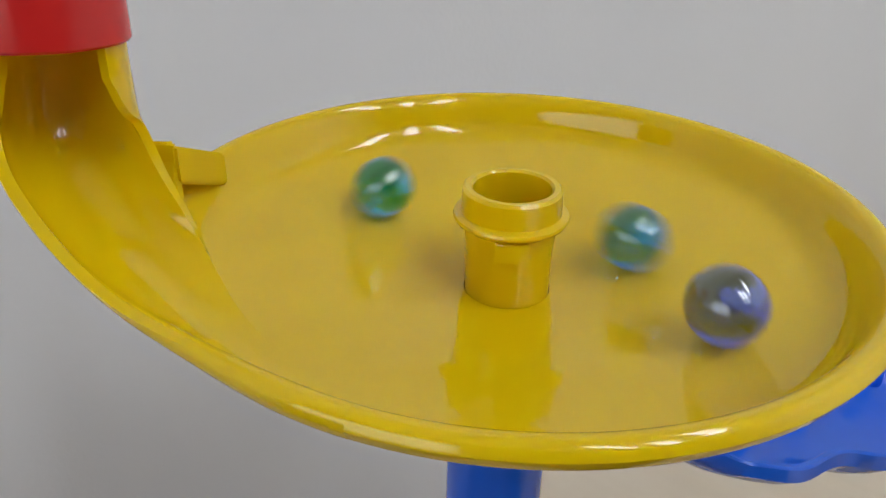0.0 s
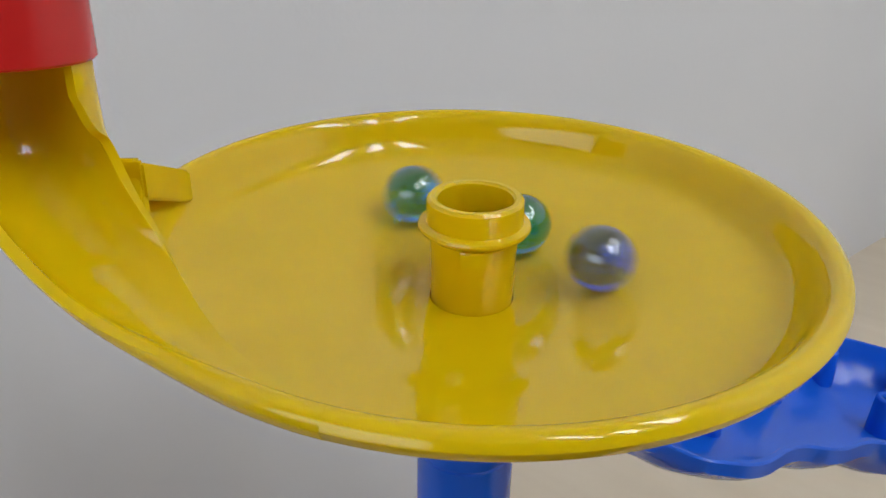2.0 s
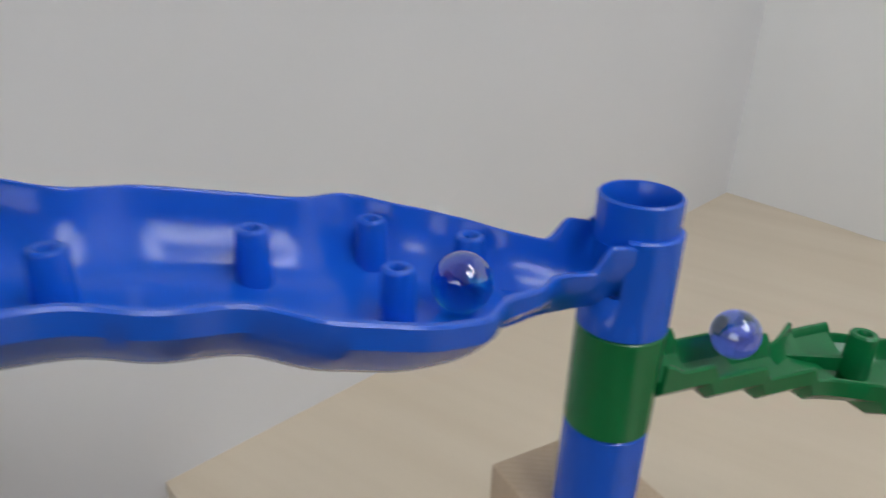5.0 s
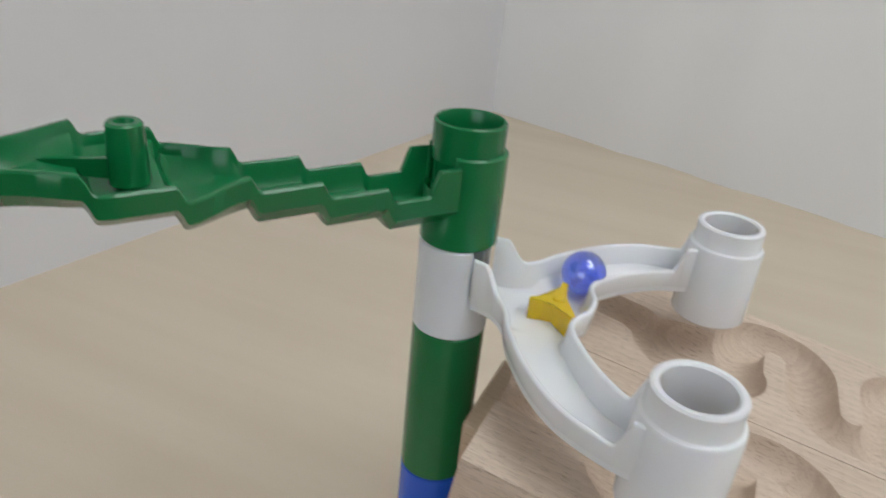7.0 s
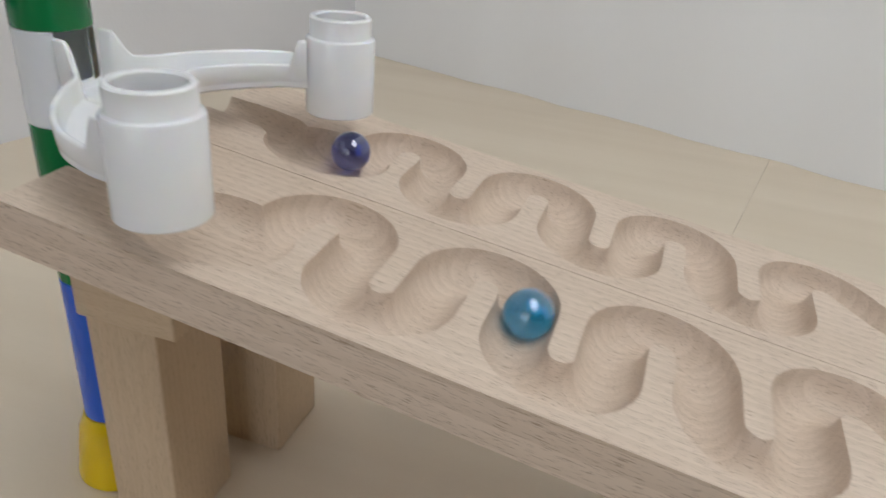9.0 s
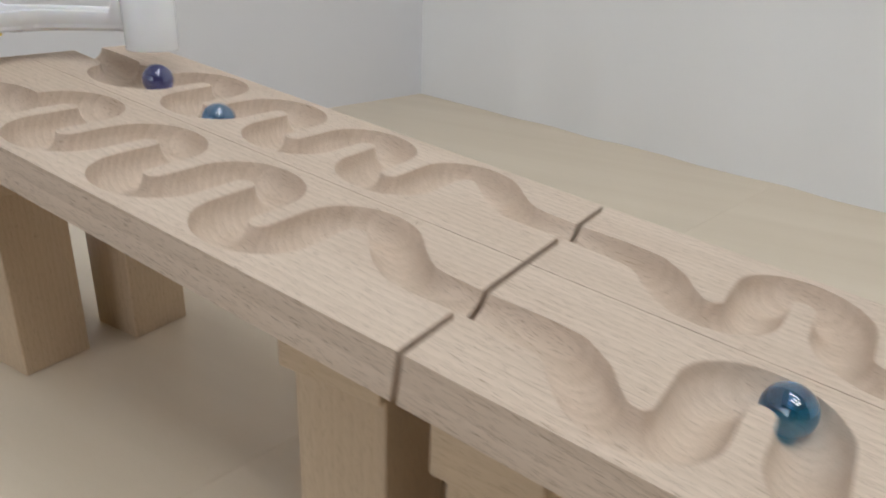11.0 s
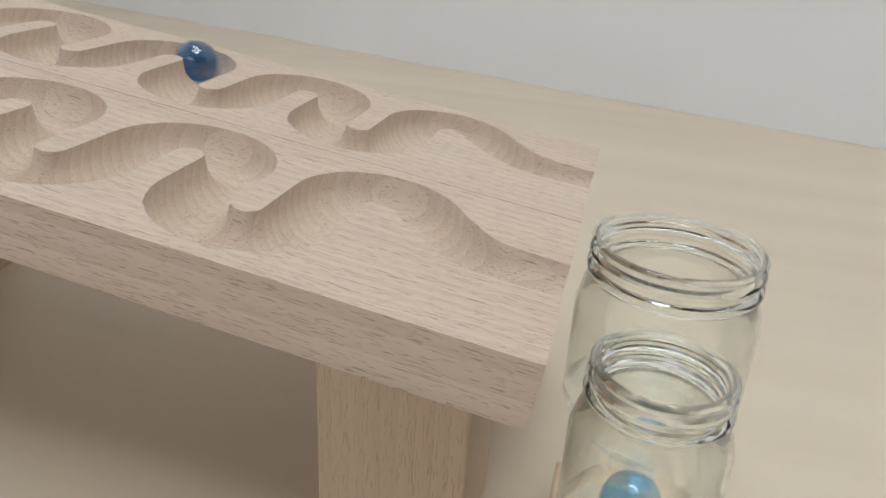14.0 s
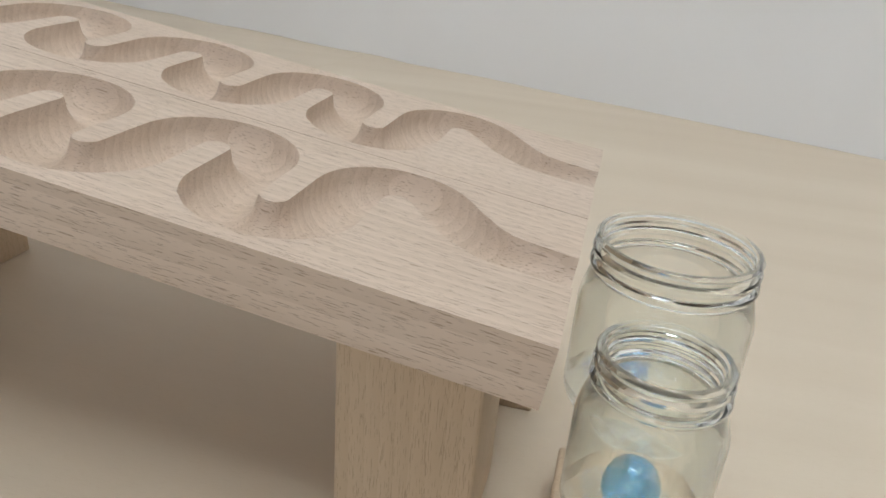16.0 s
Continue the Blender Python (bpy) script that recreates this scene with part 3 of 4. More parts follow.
# ---- white splitter with two cups ----
def splitter():
    t = thing("marble_splitter", "white plastic forked chute with two cups over the track boards", "marble splitter")
    mid, wall = -1.38, 0.2
    cup_x, cup_y = -24.6, 5.42
    # half outlines of the fork, from the tower to a cup: outer wall, then inner wall round the nose
    outer = spline([(-31.95, 1.0, 0), (-31.2, 1.2, 0), (-30.55, 1.8, 0), (-30.0, 2.9, 0), (-28.95, 4.4, 0), (-27.75, 5.5, 0), (-26.4, 6.12, 0), (-25.5, 6.32, 0)], 60)
    inner = spline([(-28.1, 0.0, 0), (-28.16, 0.5, 0), (-28.38, 1.0, 0), (-28.42, 1.5, 0), (-28.15, 2.1, 0), (-27.4, 3.1, 0), (-26.4, 4.0, 0), (-25.5, 4.42, 0)], 60)

    def lip(x):
        """Height of the walls: ears beside the tower and beside the cups."""
        return 6.62 - 0.035 * (x + 32) + 0.85 * (1 - smoothstep(-31.55, -30.85, x)) + 0.95 * smoothstep(-26.15, -25.75, x)

    def fence(line, sgn, closed_by=None, tuck=0.22):
        """A rounded wall along a half outline and its mirror image."""
        full = [Vector((p.x, -p.y, 0)) for p in line[::-1]] + [Vector((p.x, p.y, 0)) for p in line] if closed_by else [Vector((p.x, p.y * sgn, 0)) for p in line]
        secs = []
        for k, p in enumerate(full):
            d = (full[min(k + 1, len(full) - 1)] - full[max(k - 1, 0)]).normalized()
            nrm = Vector((-d.y, d.x, 0))
            h = lip(p.x)
            q = p + Vector((0, mid, 0))
            up = Vector((0, 0, 1))
            lean = tuck if closed_by else -tuck * sgn
            secs.append([q + nrm * o + up * z for o, z in ((-0.1 + lean, 5.5), (-0.11 + lean * 0.3, 5.85), (-0.1, h - 0.08), (-0.075, h - 0.03), (-0.03, h), (0.03, h), (0.075, h - 0.03), (0.1, h - 0.08), (0.1 + lean * 0.3, 5.85), (0.1 + lean, 5.5))])
        return loft(secs)

    for sgn in (1, -1):
        part("outer_wall", fence(outer, sgn), WHITE, t)
    first = inner[1:]
    part("fork_wall", fence(first, 1, True), WHITE, t)
    # floor between the walls: rows across the channel, rising to the walls
    for sgn in (1, -1):
        secs = []
        for k in range(61):
            o = outer[k]
            i = Vector((min(-28.1, o.x), 0, 0)) if k < 18 else inner[int((k - 18) * 60 / 42)]
            row_top, row_low = [], []
            for j in range(11):
                u = j / 10
                p = o.lerp(i, u)
                edge = abs(2 * u - 1) if k >= 18 else max(0.0, 1 - 2 * u)
                z = 5.62 - 0.06 * (p.x + 32) / 2 + 0.42 * edge ** 3
                row_top.append(Vector((p.x, mid + p.y * sgn, z)))
                row_low.append(Vector((p.x, mid + p.y * sgn, 5.38 + 0.2 * edge ** 3)))
            secs.append(row_top + row_low[::-1])
        part("channel_floor", loft(secs), WHITE, t)
        cup = part("cup", lathe([(0.98, 0), (1.28, 0), (1.33, 0.05), (1.33, 2.83), (1.29, 2.91), (1.2, 2.94), (1.17, 2.98), (1.17, 3.64), (1.11, 3.7), (0.98, 3.7), (0.92, 3.64), (0.92, 0.1)], 72), WHITE, t)
        cup.location = [v * CM for v in (cup_x, mid + cup_y * sgn, 4.54)]
    socket(t, WHITE, 3.37, 0.0, (T3.x, T3.y, 4.23), 0, 47, 1.6)


splitter()


def flap():
    """Three-armed yellow gate on a pin in the fork."""
    ob = thing("switch_flap", "small yellow plastic three-armed flap in the white fork", "switch flap", (-29.25, -1.42, 5.5))
    bm = bmesh.new()
    outline = []
    arms = ((180, 0.95), (72, 1.3), (-72, 1.3))
    for deg, reach_ in sorted(arms, key=lambda v: v[0] % 360):
        a = radians(deg)
        c, s = math.cos(a), math.sin(a)
        for u, v in ((0.2, -0.26), (reach_ * 0.55, -0.17), (reach_, -0.11), (reach_, 0.11), (reach_ * 0.55, 0.17), (0.2, 0.26)):
            outline.append((u * c - v * s, u * s + v * c))
    low = [bm.verts.new((x, y, 0.05)) for x, y in outline]
    high = [bm.verts.new((x, y, 0.85)) for x, y in outline]
    n = len(outline)
    for i in range(n):
        bm.faces.new((low[i], low[(i + 1) % n], high[(i + 1) % n], high[i]))
    bm.faces.new(low[::-1])
    bm.faces.new(high)
    bmesh.ops.bevel(bm, geom=[e for e in bm.edges if abs(e.verts[0].co.z - e.verts[1].co.z) < 0.01 and e.verts[0].co.z > 0.5], offset=0.06, segments=2, affect="EDGES")
    part("gate", bm, YELLOW, ob)
    part("pivot", solid_lathe([(0, -0.25), (0.2, -0.25), (0.2, 0.88), (0.15, 0.92), (0, 0.92)], 20), YELLOW, ob)
    return ob


FLAP = flap()


# ---- yellow dish with its chute ----
def dish():
    t = thing("spiral_dish", "glossy yellow plastic round dish with centre hub and curved chute", "marble dish", (T1.x, T1.y, 25.0))
    # the dish leans a little
    up = Vector((0.034, -0.046, 1)).normalized()
    t.rotation_mode = "QUATERNION"
    t.rotation_quaternion = Vector((0, 0, 1)).rotation_difference(up)
    prof = [(1.03, -1.78), (2.2, -1.56), (3.5, -1.3), (4.8, -1.04), (5.8, -0.84), (6.5, -0.69), (6.85, -0.56), (7.08, -0.38), (7.22, -0.12), (7.32, 0.16), (7.42, 0.4), (7.52, 0.55), (7.64, 0.63), (7.78, 0.63), (7.9, 0.55), (7.95, 0.4), (7.87, 0.2), (7.66, 0.0), (7.36, -0.28), (6.92, -0.72), (6.2, -1.02), (4.8, -1.32), (3.0, -1.68), (1.6, -1.98), (1.03, -2.05)]
    bowl = lathe(prof, 200)
    for v in bowl.verts:
        # the rim dips where the chute runs in
        deg = math.degrees(math.atan2(v.co.y, v.co.x))
        r = math.hypot(v.co.x, v.co.y)
        dip = smoothstep(-74, -86, deg) * smoothstep(-140, -124, deg) if deg < -70 else 0.0
        dip *= smoothstep(6.5, 6.9, r)
        v.co.z += (min(v.co.z, -0.52) - v.co.z) * dip
        if r > 6.8:
            v.co.xy *= 1 - dip * 0.75 * (r - 6.8) / r
    part("bowl", bowl, YELLOW, t)
    hub_prof = [(0.84, -2.4), (1.0, -2.4), (1.02, -0.62), (1.06, -0.1), (1.14, -0.02), (1.3, 0.08), (1.33, 0.14), (1.31, 0.2), (1.24, 0.24), (1.15, 0.26), (1.13, 0.78), (1.06, 0.85), (0.94, 0.85), (0.88, 0.79), (0.86, -0.62)]
    toward = math.degrees(math.atan2(-0.75, 0.66))
    hole = toward + 118
    hub = part("hub", lathe(hub_prof, 96, lambda deg, i: i in (1, 14) and abs((deg - hole + 180) % 360 - 180) < 40), YELLOW, t)
    # raised tongue on the hub's face
    bm = bmesh.new()
    rows = []
    for k in range(13):
        d = radians(toward - 2 + (k - 6) * 3.0)
        rows.append([bm.verts.new((r * math.cos(d), r * math.sin(d), z)) for r, z in ((1.0, -0.04), (1.17, -0.05), (1.2, -0.1), (1.17, -0.52), (1.0, -0.57))])
    for a, b in zip(rows, rows[1:]):
        for i in range(4):
            bm.faces.new((a[i], b[i], b[i + 1], a[i + 1]))
    bm.faces.new(rows[0])
    bm.faces.new(rows[-1])
    part("tongue", bm, YELLOW, t)
    part("stem", lathe([(1.0, -3.55), (1.3, -3.55), (1.32, -2.6), (1.5, -2.1), (1.36, -1.95), (1.0, -2.0)], 64), YELLOW, t)
    # chute: a half pipe that bends from the red tube into the dish; its inner wall fades out where it meets the rim
    inv = (Matrix.Translation((T1.x, T1.y, 25.0)) @ t.rotation_quaternion.to_matrix().to_4x4()).inverted()
    path = spline([(-64.3, -42.48, 30.6), (-64.3, -42.48, 29.4), (-64.28, -42.5, 28.2), (-63.95, -42.65, 27.0), (-63.05, -42.9, 26.15), (-61.5, -43.12, 25.5), (-60.0, -43.25, 25.05), (-58.7, -43.15, 24.78), (-57.5, -42.85, 24.62), (-56.4, -42.35, 24.5), (-55.4, -41.75, 24.4)], 84)
    secs = []
    open_dir = Vector((0.94, -0.34, 0))
    n = 40

    def resampled(line):
        """n + 1 even points along a polyline."""
        line = [Vector(p) for p in line]
        run = [0.0]
        for a, b in zip(line, line[1:]):
            run.append(run[-1] + (b - a).length)
        out = []
        for j in range(n + 1):
            w = run[-1] * j / n
            i = max(i for i in range(len(line) - 1) if run[i] <= w + 1e-9)
            out.append(line[i].lerp(line[i + 1], (w - run[i]) / (run[i + 1] - run[i])))
        return out

    # the chute ends as the dish's own rim, a hair thicker
    rim_in = resampled([(7.64, 0.635), (7.515, 0.555), (7.415, 0.403), (7.315, 0.163), (7.212, -0.117), (7.072, -0.375), (6.845, -0.553), (6.498, -0.684), (6.1, -0.772)])
    rim_out = resampled([(7.78, 0.637), (7.906, 0.556), (7.957, 0.4), (7.877, 0.197), (7.667, -0.006), (7.367, -0.287), (6.927, -0.728), (6.1, -1.05)])
    for k, p in enumerate(path):
        d = (path[min(k + 1, 84)] - path[max(k - 1, 0)]).normalized()
        open_dir = (open_dir - d * open_dir.dot(d)).normalized()
        s = k / 84
        opened = open_dir
        side = d.cross(opened)
        if side.dot(Vector((T1.x, T1.y, 25)) - p) < 0:
            side = -side
        # the side that faces the dish sinks to the floor
        a_in = 144 - 56 * smoothstep(0.16, 0.44, s) - 58 * smoothstep(0.44, 0.7, s)
        a_out = 140 - 40 * smoothstep(0.12, 0.4, s) - 44 * smoothstep(0.35, 0.8, s)
        c = p + opened * 1.08
        ro, ri = 1.32, 1.1
        local = inv @ p
        az = math.atan2(local.y, local.x)
        outer, inner = [], []
        for j in range(n + 1):
            ang = radians(-a_out + (a_in + a_out) * j / n)
            v = side * math.sin(ang) - opened * math.cos(ang)
            w = smoothstep(-128 - 14 * j / n, -74 - 16 * j / n, math.degrees(az))
            for into, radius, rim in ((outer, ro, rim_out), (inner, ri, rim_in)):
                r, z = rim[j][0], rim[j][1]
                skirt = Vector((0, 0, 0.6 * min(1.0, (1 - w) * 7) * smoothstep(0.45, 0.6, s))) if into is outer and j == n else Vector((0, 0, 0))
                into.append((inv @ (c + v * radius)).lerp(Vector((r * math.cos(az), r * math.sin(az), z)), w) - skirt)
        secs.append(outer + inner[::-1])
    part("chute", loft(secs), YELLOW, t)
    # strut and gusset between chute and rim
    def strut(p, q, w, h):
        d = (q - p).normalized()
        sd = d.cross(Vector((0, 0, 1))).normalized() * w
        u = Vector((0, 0, h))
        bm = loft([[inv @ (c + a) for a in (-sd - u, sd - u, sd + u, -sd + u)] for c in (p, q)])
        bmesh.ops.bevel(bm, geom=bm.edges[:], offset=0.06, segments=2, affect="EDGES")
        return bm
    part("strut", strut(Vector((-62.45, -41.42, 26.5)), Vector((-64.3, -39.2, 25.4)), 0.3, 0.42), YELLOW, t)
    back = Vector((-0.28, 0.3, -0.12))
    plate = [Vector(v) for v in ((-63.25, -41.9, 26.94), (-62.49, -41.23, 26.95), (-62.3, -41.3, 26.5), (-61.9, -41.5, 25.66), (-62.02, -41.72, 25.4), (-62.75, -41.98, 25.9))]
    gusset = loft([[inv @ v for v in plate], [inv @ (v + back) for v in plate]])
    bmesh.ops.bevel(gusset, geom=gusset.edges[:], offset=0.05, segments=2, affect="EDGES")
    part("gusset", gusset, YELLOW, t)
    return t


dish()
red = thing("toy_tube", "red plastic tube sitting on the yellow chute", "toy tube", (-63.3, -42.85, 29.05), "tower tubes")
part("tube", lathe([(1.34, 0), (1.42, 0), (1.46, 0.05), (1.46, 3.35), (1.42, 3.4), (1.34, 3.4)]), RED, red)

# ---- jars ----
def jar(name, label, at, z0, h, r_body, r_rim):
    ob = thing(name, label, "glass jar", (*at, z0), "jars")
    w = 0.15
    n = r_rim - 0.18
    k = h * 0.795
    body = [(0, 0), (r_body * 0.82, 0.0), (r_body - 0.12, 0.1), (r_body, 0.45), (r_body, h * 0.62), (r_body - 0.12, h * 0.7), (n + 0.12, h * 0.78), (n + 0.02, k), (n - w + 0.02, k), (r_body - w - 0.1, h * 0.68), (r_body - w, h * 0.6), (r_body - w, 0.7), (r_body - 0.5, 0.34), (r_body * 0.6, 0.26), (0, 0.34)]
    rim = [(n, h * 0.8), (n, h * 0.815), (r_rim, h * 0.825), (r_rim + 0.03, h * 0.84), (r_rim, h * 0.855), (n, h * 0.865), (n, h * 0.895), (r_rim - 0.04, h * 0.905), (r_rim, h * 0.92), (r_rim - 0.04, h * 0.935), (n, h * 0.945), (n + 0.02, h * 0.965), (r_rim - 0.08, h * 0.972), (r_rim - 0.04, h * 0.985), (r_rim - 0.12, h), (n - w + 0.06, h), (n - w, h * 0.985), (n - w, h * 0.8)]
    part("body", solid_lathe(body, 96), JAR_GLASS, ob).visible_shadow = False
    part("screw_rim", lathe(rim, 96), JAR_RIM, ob, "thicker glass screw rim").visible_shadow = False
    return ob


jar("glass_jar", "small clear glass jar with a screw rim under the near track", (32.35, -3.95), -11.1, 5.35, 2.02, 1.8)
jar("glass_jar", "large clear glass jar with a screw rim standing on the table", (32.95, 4.2), TABLE_Z + 0.01, 6.75, 3.15, 2.93)
block("flat_block", "flat beech block under the small glass jar", 30.15, 34.5, -6.1, -1.75, TABLE_Z, -11.11, BLOCK_FLAT)

# ---- marbles ----
def marble(label, mat):
    bm = bmesh.new()
    bmesh.ops.create_uvsphere(bm, u_segments=64, v_segments=32, radius=0.8)
    return tagged(part("marble", bm, mat), label, "marble", "marbles")


INDIGO_MARBLE = marble("indigo blue clear glass marble", INDIGO)
GREEN_MARBLE = marble("turquoise clear glass marble", CYAN)
CLEAR_MARBLE = marble("pale blue clear glass marble", CYAN_PALE)

INDIGO_ROLL = [
    (0, -52.58, -35.58, 24.68), (0.1, -54.27, -34.05, 24.55), (0.2, -57.26, -33.34, 24.42), (0.3, -60.56, -34.72, 24.60), (0.4, -62.00, -36.69, 24.83),
    (0.5, -61.80, -38.72, 24.86), (0.6, -60.33, -39.98, 24.73), (0.7, -58.28, -40.17, 24.54), (0.8, -55.80, -39.11, 24.38), (0.9, -54.16, -36.90, 24.39),
    (1, -54.10, -34.31, 24.54), (1.1, -55.60, -32.36, 24.71), (1.2, -58.04, -31.96, 24.78), (1.3, -60.17, -33.86, 24.64), (1.4, -60.54, -36.61, 24.50),
    (1.5, -59.09, -38.80, 24.41), (1.6, -56.68, -39.71, 24.43), (1.7, -54.76, -39.16, 24.47), (1.8, -53.56, -37.85, 24.51), (1.9, -53.60, -35.87, 24.49),
    (2, -55.14, -34.07, 24.42), (2.1, -56.64, -33.97, 24.29), (2.2, -56.39, -34.12, 24.27), (2.3, -55.60, -35.48, 24.18), (2.4, -57.20, -35.20, 23.20),
    (2.5, -57.60, -35.70, 21.00), (2.65, -57.63, -35.76, 20.15), (2.8, -56.44, -33.91, 19.74), (3, -54.80, -31.06, 18.74), (3.1, -54.31, -30.54, 18.52),
    (3.2, -53.88, -30.05, 18.34), (3.6, -51.34, -28.40, 17.65), (3.9, -51.25, -25.12, 17.06), (4.2, -50.35, -22.42, 16.55), (4.4, -47.01, -20.95, 16.31),
    (4.6, -46.25, -18.11, 16.18), (4.7, -45.47, -16.90, 15.50), (4.8, -45.47, -16.90, 12.60), (4.9, -44.22, -15.34, 13.22), (5.3, -40.08, -10.91, 12.01),
    (5.5, -38.42, -9.92, 11.65), (5.7, -37.92, -7.75, 11.25), (5.9, -36.02, -5.14, 10.60), (6, -34.51, -3.26, 10.12), (6.1, -33.00, -1.38, 9.40),
    (6.2, -33.00, -1.38, 6.60), (6.3, -31.56, -1.32, 6.42), (6.5, -30.84, -1.11, 6.54), (6.7, -30.48, -0.93, 6.52), (6.9, -29.44, 0.06, 6.43),
    (7, -28.96, 0.83, 6.37), (7.1, -28.72, 1.28, 6.34), (7.3, -27.58, 2.99, 6.22), (7.4, -24.90, 4.09, 5.60), (7.5, -24.65, 4.09, 4.00),
    (7.6, -24.16, 3.48, 3.15), (7.7, -23.56, 3.78, 3.10), (7.9, -23.66, 3.38, 3.10), (8.2, -23.96, 3.68, 3.10), (8.6, -23.86, 3.58, 3.10),
    (16, -23.86, 3.58, 3.10),
]
GREEN_ROLL = [
    (0, -61.64, -35.94, 24.76), (0.1, -61.42, -39.03, 24.81), (0.2, -60.04, -41.19, 24.85), (0.3, -57.96, -41.72, 24.76), (0.4, -55.82, -40.63, 24.58),
    (0.5, -54.24, -38.46, 24.46), (0.6, -53.59, -35.89, 24.50), (0.7, -54.56, -33.30, 24.63), (0.8, -56.79, -31.77, 24.80), (0.9, -59.34, -31.89, 24.91),
    (1, -60.87, -34.08, 24.75), (1.1, -60.92, -36.74, 24.58), (1.2, -59.08, -39.05, 24.45), (1.3, -56.66, -40.12, 24.49), (1.4, -54.53, -39.78, 24.56),
    (1.5, -52.92, -38.62, 24.64), (1.6, -52.12, -37.15, 24.72), (1.7, -52.58, -35.35, 24.69), (1.8, -54.35, -33.83, 24.57), (1.9, -57.06, -33.50, 24.38),
    (2, -57.79, -33.45, 24.40), (2.1, -58.86, -33.92, 24.40), (2.2, -59.88, -35.61, 24.37), (2.3, -58.98, -37.31, 24.21), (2.4, -58.43, -37.65, 24.18),
    (2.5, -57.84, -37.80, 24.15), (2.6, -56.51, -37.48, 24.12), (2.7, -55.73, -36.75, 24.15), (2.8, -55.50, -35.89, 24.18), (2.9, -55.68, -35.13, 24.20),
    (3, -56.60, -34.80, 24.00), (3.1, -57.30, -35.40, 23.30), (3.2, -57.70, -35.70, 21.50), (3.35, -57.63, -35.76, 20.15), (3.5, -56.44, -33.91, 19.74),
    (3.9, -54.93, -30.31, 18.57), (4.2, -51.64, -28.68, 17.73), (4.6, -50.84, -24.67, 16.95), (4.9, -49.80, -21.77, 16.49), (5.1, -46.93, -20.65, 16.30),
    (5.25, -46.36, -18.28, 16.19), (5.4, -45.47, -16.90, 15.30), (5.5, -45.47, -16.90, 12.80), (5.6, -45.09, -16.43, 13.50), (5.7, -44.71, -15.96, 13.38),
    (5.9, -42.95, -13.76, 12.82), (6, -41.55, -12.05, 12.37), (6.1, -40.08, -10.91, 12.01), (6.2, -39.42, -10.66, 11.89), (6.3, -38.66, -10.25, 11.73),
    (6.5, -37.99, -7.94, 11.29), (6.7, -36.65, -5.93, 10.80), (6.9, -34.39, -3.10, 10.08), (7, -33.00, -1.38, 8.40), (7.1, -31.74, -1.32, 6.36),
    (7.3, -30.24, -1.92, 6.51), (7.5, -28.24, -4.92, 6.28), (7.6, -26.47, -6.60, 6.14), (7.7, -24.65, -6.83, 4.40), (7.8, -24.30, -6.00, 3.30),
    (7.9, -23.72, -5.78, 2.90), (8, -23.01, -3.75, 2.80), (8.1, -22.92, -2.36, 2.79), (8.2, -22.06, -1.46, 2.67), (8.3, -20.88, -1.65, 2.51),
    (8.4, -20.29, -3.05, 2.43), (8.5, -20.28, -4.66, 2.43), (8.6, -19.52, -5.95, 2.33), (8.7, -17.62, -5.04, 2.07), (8.8, -17.55, -2.78, 2.06),
    (8.9, -16.17, -1.40, 1.87), (9, -14.84, -2.84, 1.69), (9.1, -14.76, -5.09, 1.68), (9.2, -13.10, -6.05, 1.45), (9.3, -12.11, -4.28, 1.32),
    (9.4, -11.88, -2.06, 1.29), (9.5, -10.05, -1.60, 1.04), (9.6, -9.38, -3.61, 0.95), (9.7, -8.93, -5.73, 0.88), (9.8, -7.05, -5.66, 0.63),
    (9.9, -6.66, -3.51, 0.57), (10, -5.92, -1.56, 0.47), (10.1, -4.09, -2.13, 0.22), (10.2, -2.54, -3.60, 0.04), (10.3, -0.47, -3.75, 0.06),
    (10.4, 1.61, -3.75, -0.42), (10.5, 3.58, -4.28, -0.82), (10.6, 4.77, -5.85, -0.98), (10.7, 6.63, -5.53, -1.24), (10.8, 6.92, -3.33, -1.28),
    (10.9, 7.38, -1.75, -1.34), (11, 8.86, -1.54, -1.54), (11.1, 9.64, -3.19, -1.65), (11.2, 9.74, -5.17, -1.66), (11.3, 11.49, -6.01, -1.90),
    (11.4, 12.36, -4.09, -2.02), (11.5, 12.69, -1.92, -2.06), (11.6, 14.55, -1.70, -2.32), (11.7, 15.09, -3.56, -2.39), (11.8, 15.37, -5.53, -2.43),
    (11.9, 17.23, -5.84, -2.68), (12, 17.82, -3.79, -2.76), (12.1, 18.42, -1.64, -2.84), (12.2, 20.32, -2.08, -3.10), (12.3, 20.54, -4.03, -3.13),
    (12.4, 21.10, -5.82, -3.21), (12.5, 23.07, -5.37, -3.48), (12.6, 23.27, -3.37, -3.50), (12.7, 23.98, -1.57, -3.60), (12.8, 25.72, -1.98, -3.84),
    (12.9, 27.35, -3.58, -4.03), (13, 29.56, -3.75, -3.99), (13.06, 31.00, -3.75, -5.60), (13.12, 32.00, -3.80, -7.40), (13.2, 32.90, -3.80, -8.40),
    (13.3, 33.10, -3.60, -9.00), (13.4, 32.80, -3.80, -10.00), (13.5, 32.50, -3.90, -9.80), (13.6, 32.30, -4.00, -10.00), (14, 32.25, -4.00, -10.00),
    (16, 32.25, -4.00, -10.00),
]
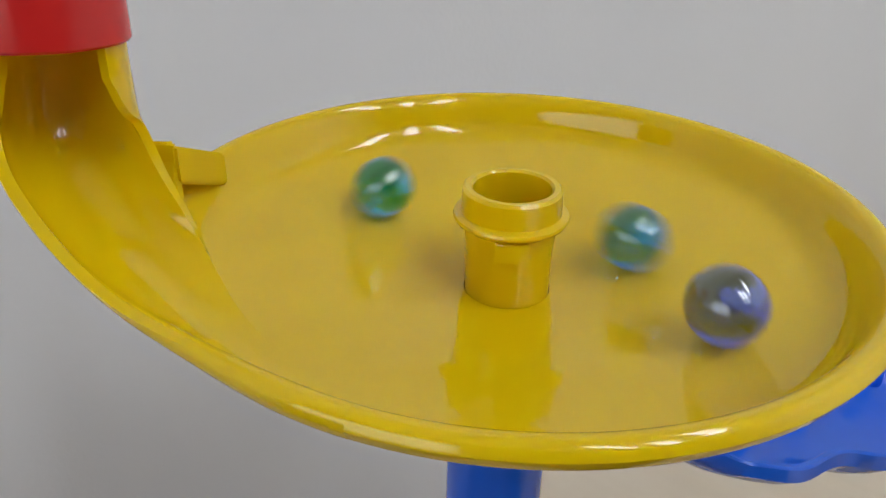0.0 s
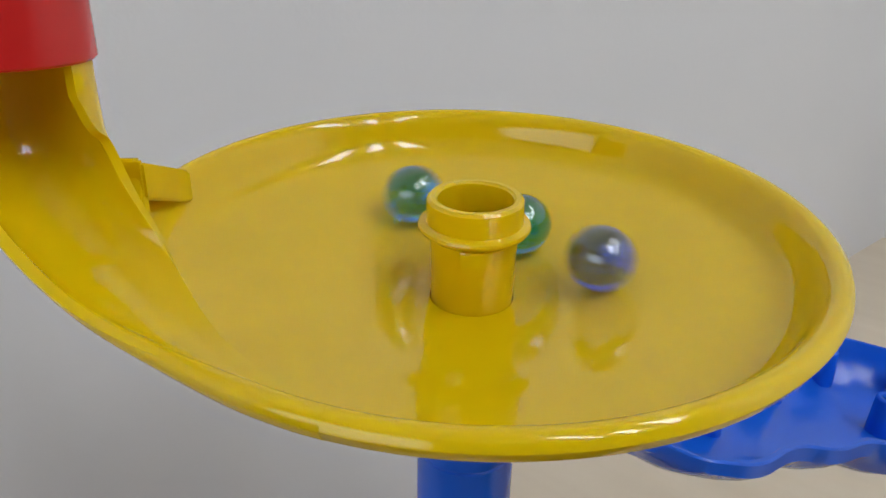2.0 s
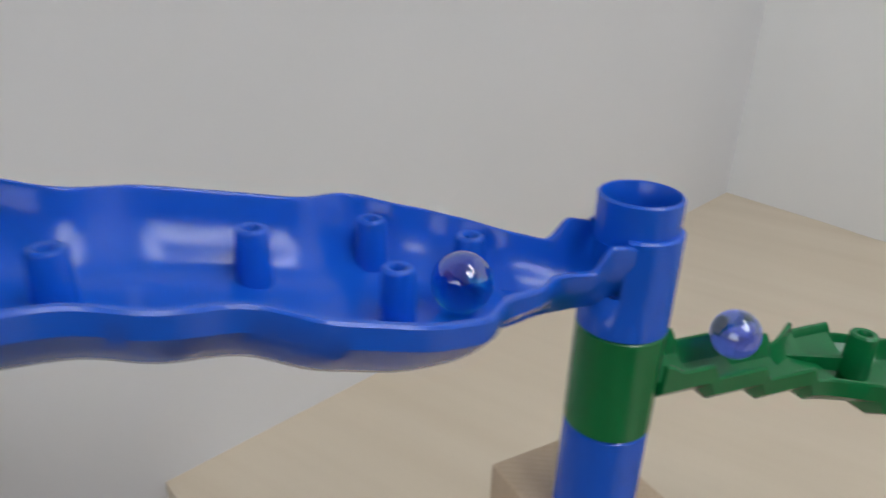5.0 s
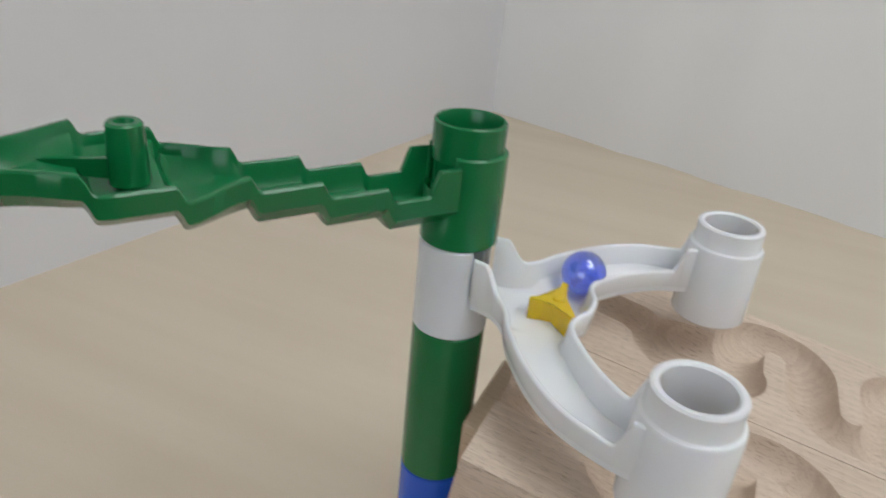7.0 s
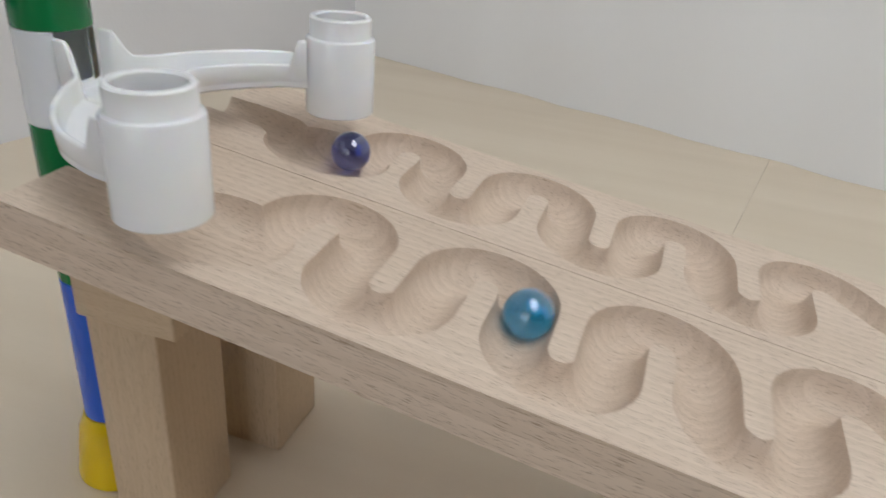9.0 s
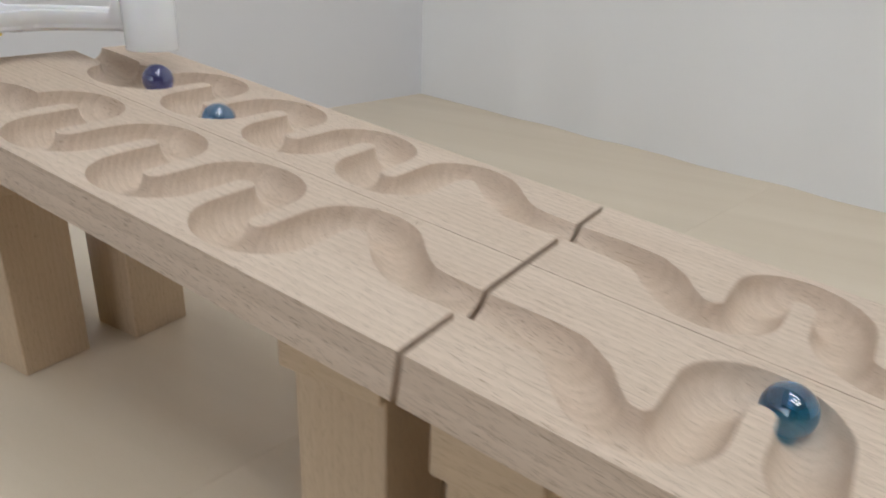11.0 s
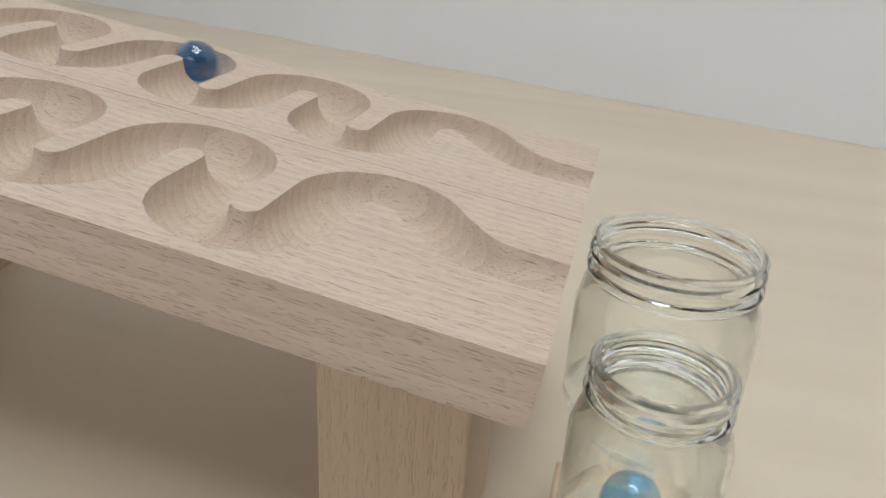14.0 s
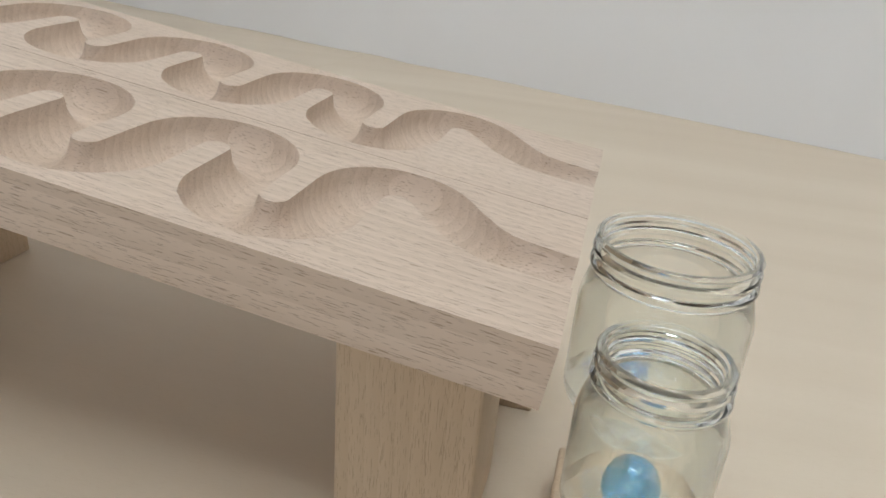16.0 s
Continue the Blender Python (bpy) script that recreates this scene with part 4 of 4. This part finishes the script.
CLEAR_ROLL = [
    (0, -55.65, -33.55, 24.46), (0.1, -59.38, -33.20, 24.63), (0.2, -61.42, -35.97, 24.71), (0.3, -61.63, -38.17, 24.79), (0.4, -60.62, -39.56, 24.72),
    (0.5, -58.77, -39.90, 24.54), (0.6, -56.48, -39.17, 24.35), (0.7, -54.78, -37.19, 24.30), (0.8, -54.39, -34.66, 24.45), (0.9, -55.82, -32.60, 24.64),
    (1, -58.08, -32.19, 24.73), (1.1, -60.01, -33.66, 24.64), (1.2, -60.12, -36.45, 24.40), (1.3, -58.55, -38.62, 24.33), (1.4, -56.41, -39.22, 24.36),
    (1.5, -54.77, -38.37, 24.39), (1.6, -54.27, -36.89, 24.37), (1.7, -55.31, -34.95, 24.28), (1.8, -57.47, -33.19, 24.46), (1.9, -58.71, -32.87, 24.62),
    (2, -60.83, -34.25, 24.72), (2.1, -61.11, -36.53, 24.62), (2.2, -59.24, -38.47, 24.39), (2.3, -56.54, -38.81, 24.30), (2.4, -54.42, -37.38, 24.37),
    (2.5, -53.67, -35.39, 24.51), (2.6, -54.24, -33.71, 24.60), (2.7, -56.49, -32.86, 24.55), (2.8, -59.21, -34.06, 24.43), (2.9, -60.74, -35.84, 24.56),
    (3, -60.08, -37.71, 24.45), (3.1, -58.03, -38.53, 24.28), (3.2, -55.84, -37.65, 24.20), (3.3, -54.16, -36.44, 24.39), (3.4, -54.47, -34.32, 24.48),
    (3.5, -55.93, -32.81, 24.59), (3.6, -57.95, -32.44, 24.66), (3.7, -59.78, -33.29, 24.67), (3.8, -60.75, -35.01, 24.61), (3.9, -60.54, -36.94, 24.50),
    (4, -59.28, -38.36, 24.38), (4.1, -57.47, -38.77, 24.29), (4.2, -55.79, -38.06, 24.25), (4.3, -54.85, -36.55, 24.28), (4.4, -54.97, -34.81, 24.35),
    (4.5, -56.06, -33.50, 24.43), (4.6, -57.66, -33.07, 24.49), (4.7, -59.18, -33.64, 24.51), (4.8, -60.06, -34.96, 24.46), (4.9, -60.01, -36.50, 24.38),
    (5, -59.10, -37.70, 24.28), (5.1, -57.70, -38.12, 24.20), (5.2, -56.35, -37.67, 24.16), (5.3, -55.82, -36.44, 24.12), (5.4, -56.12, -35.36, 24.11),
    (5.5, -56.87, -34.83, 24.09), (5.7, -57.63, -35.76, 20.50), (5.85, -57.63, -35.76, 20.15), (6, -56.44, -33.91, 19.74), (6.4, -54.88, -30.39, 18.57),
    (6.8, -51.12, -28.06, 17.56), (7.2, -50.65, -24.20, 16.86), (7.6, -49.18, -21.03, 16.40), (7.9, -46.36, -18.28, 16.19), (8, -45.47, -16.90, 15.30),
    (8.1, -45.47, -16.90, 12.80), (8.2, -44.84, -16.12, 13.42), (8.7, -41.71, -12.23, 12.42), (9, -38.56, -10.14, 11.70), (9.5, -36.07, -5.21, 10.62),
    (9.7, -33.57, -2.09, 9.82), (9.8, -33.00, -1.38, 8.00), (9.86, -31.56, -1.32, 6.42), (9.95, -28.60, 1.50, 6.33), (10.05, -26.60, 3.83, 6.15),
    (10.15, -25.17, 4.09, 5.86), (10.22, -24.75, 4.40, 4.70), (10.3, -24.60, 5.15, 3.20), (10.4, -23.40, 5.30, 2.90), (10.5, -22.70, 5.45, 2.78),
    (10.6, -21.42, 6.09, 2.59), (10.7, -20.29, 4.61, 2.43), (10.8, -20.24, 2.52, 2.43), (10.9, -19.10, 1.41, 2.27), (11, -17.73, 2.16, 2.08),
    (11.1, -17.55, 4.28, 2.06), (11.2, -16.67, 6.02, 1.94), (11.3, -15.25, 5.68, 1.74), (11.4, -14.84, 4.14, 1.69), (11.5, -14.60, 2.04, 1.66),
    (11.6, -12.53, 1.80, 1.37), (11.7, -12.11, 3.84, 1.32), (11.8, -11.57, 5.80, 1.24), (11.9, -9.81, 5.70, 1.00), (12, -9.38, 3.73, 0.95),
    (12.1, -8.96, 1.80, 0.89), (12.2, -7.24, 1.66, 0.65), (12.3, -6.66, 3.56, 0.57), (12.4, -6.35, 5.57, 0.53), (12.5, -4.56, 5.88, 0.29),
    (12.6, -3.36, 4.50, 0.12), (12.7, -1.80, 3.77, 0.02), (12.8, -0.05, 3.75, 0.08), (12.9, 2.47, 3.70, -0.64), (13, 4.34, 2.08, -0.92),
    (13.1, 6.28, 1.61, -1.19), (13.2, 6.91, 3.52, -1.28), (13.3, 7.25, 5.59, -1.32), (13.4, 8.68, 6.05, -1.52), (13.5, 9.64, 4.26, -1.65),
    (13.6, 9.88, 2.04, -1.68), (13.7, 11.40, 1.45, -1.89), (13.8, 12.36, 2.87, -2.02), (13.9, 12.42, 5.01, -2.03), (14, 13.92, 6.09, -2.23),
    (14.1, 15.09, 4.53, -2.39), (14.2, 15.19, 2.34, -2.40), (14.3, 16.69, 1.42, -2.61), (14.4, 17.81, 2.85, -2.76), (14.5, 17.82, 4.57, -2.76),
    (14.6, 19.16, 6.10, -2.94), (14.7, 20.53, 4.71, -3.13), (14.8, 20.60, 2.46, -3.14), (14.9, 22.22, 1.44, -3.36), (15, 23.26, 3.16, -3.50),
    (15.1, 23.30, 4.93, -3.51), (15.2, 24.40, 6.09, -3.66), (15.3, 25.81, 5.41, -3.85), (15.4, 26.97, 4.16, -4.00), (15.5, 28.90, 3.75, -4.02),
    (15.6, 31.70, 3.80, -6.20), (15.7, 33.60, 3.90, -9.60), (15.8, 34.20, 4.20, -11.20), (15.9, 33.20, 4.60, -11.30), (16, 32.20, 4.40, -11.50),
]

def rolled(rows):
    return [(t, pose(x * CM, y * CM, z * CM)) for t, x, y, z in rows]


def motions():
    walk(INDIGO_MARBLE, rolled(INDIGO_ROLL))
    walk(GREEN_MARBLE, rolled(GREEN_ROLL))
    walk(CLEAR_MARBLE, rolled(CLEAR_ROLL))
    at = (-29.25 * CM, -1.42 * CM, 5.5 * CM)
    walk(FLAP, [(t, pose(*at, 0, 0, a)) for t, a in ((0, 4), (6.8, 4), (7.05, 26), (7.25, 26), (7.45, 4), (9.9, 4), (10.1, 26), (16.0, 26))])


motions()
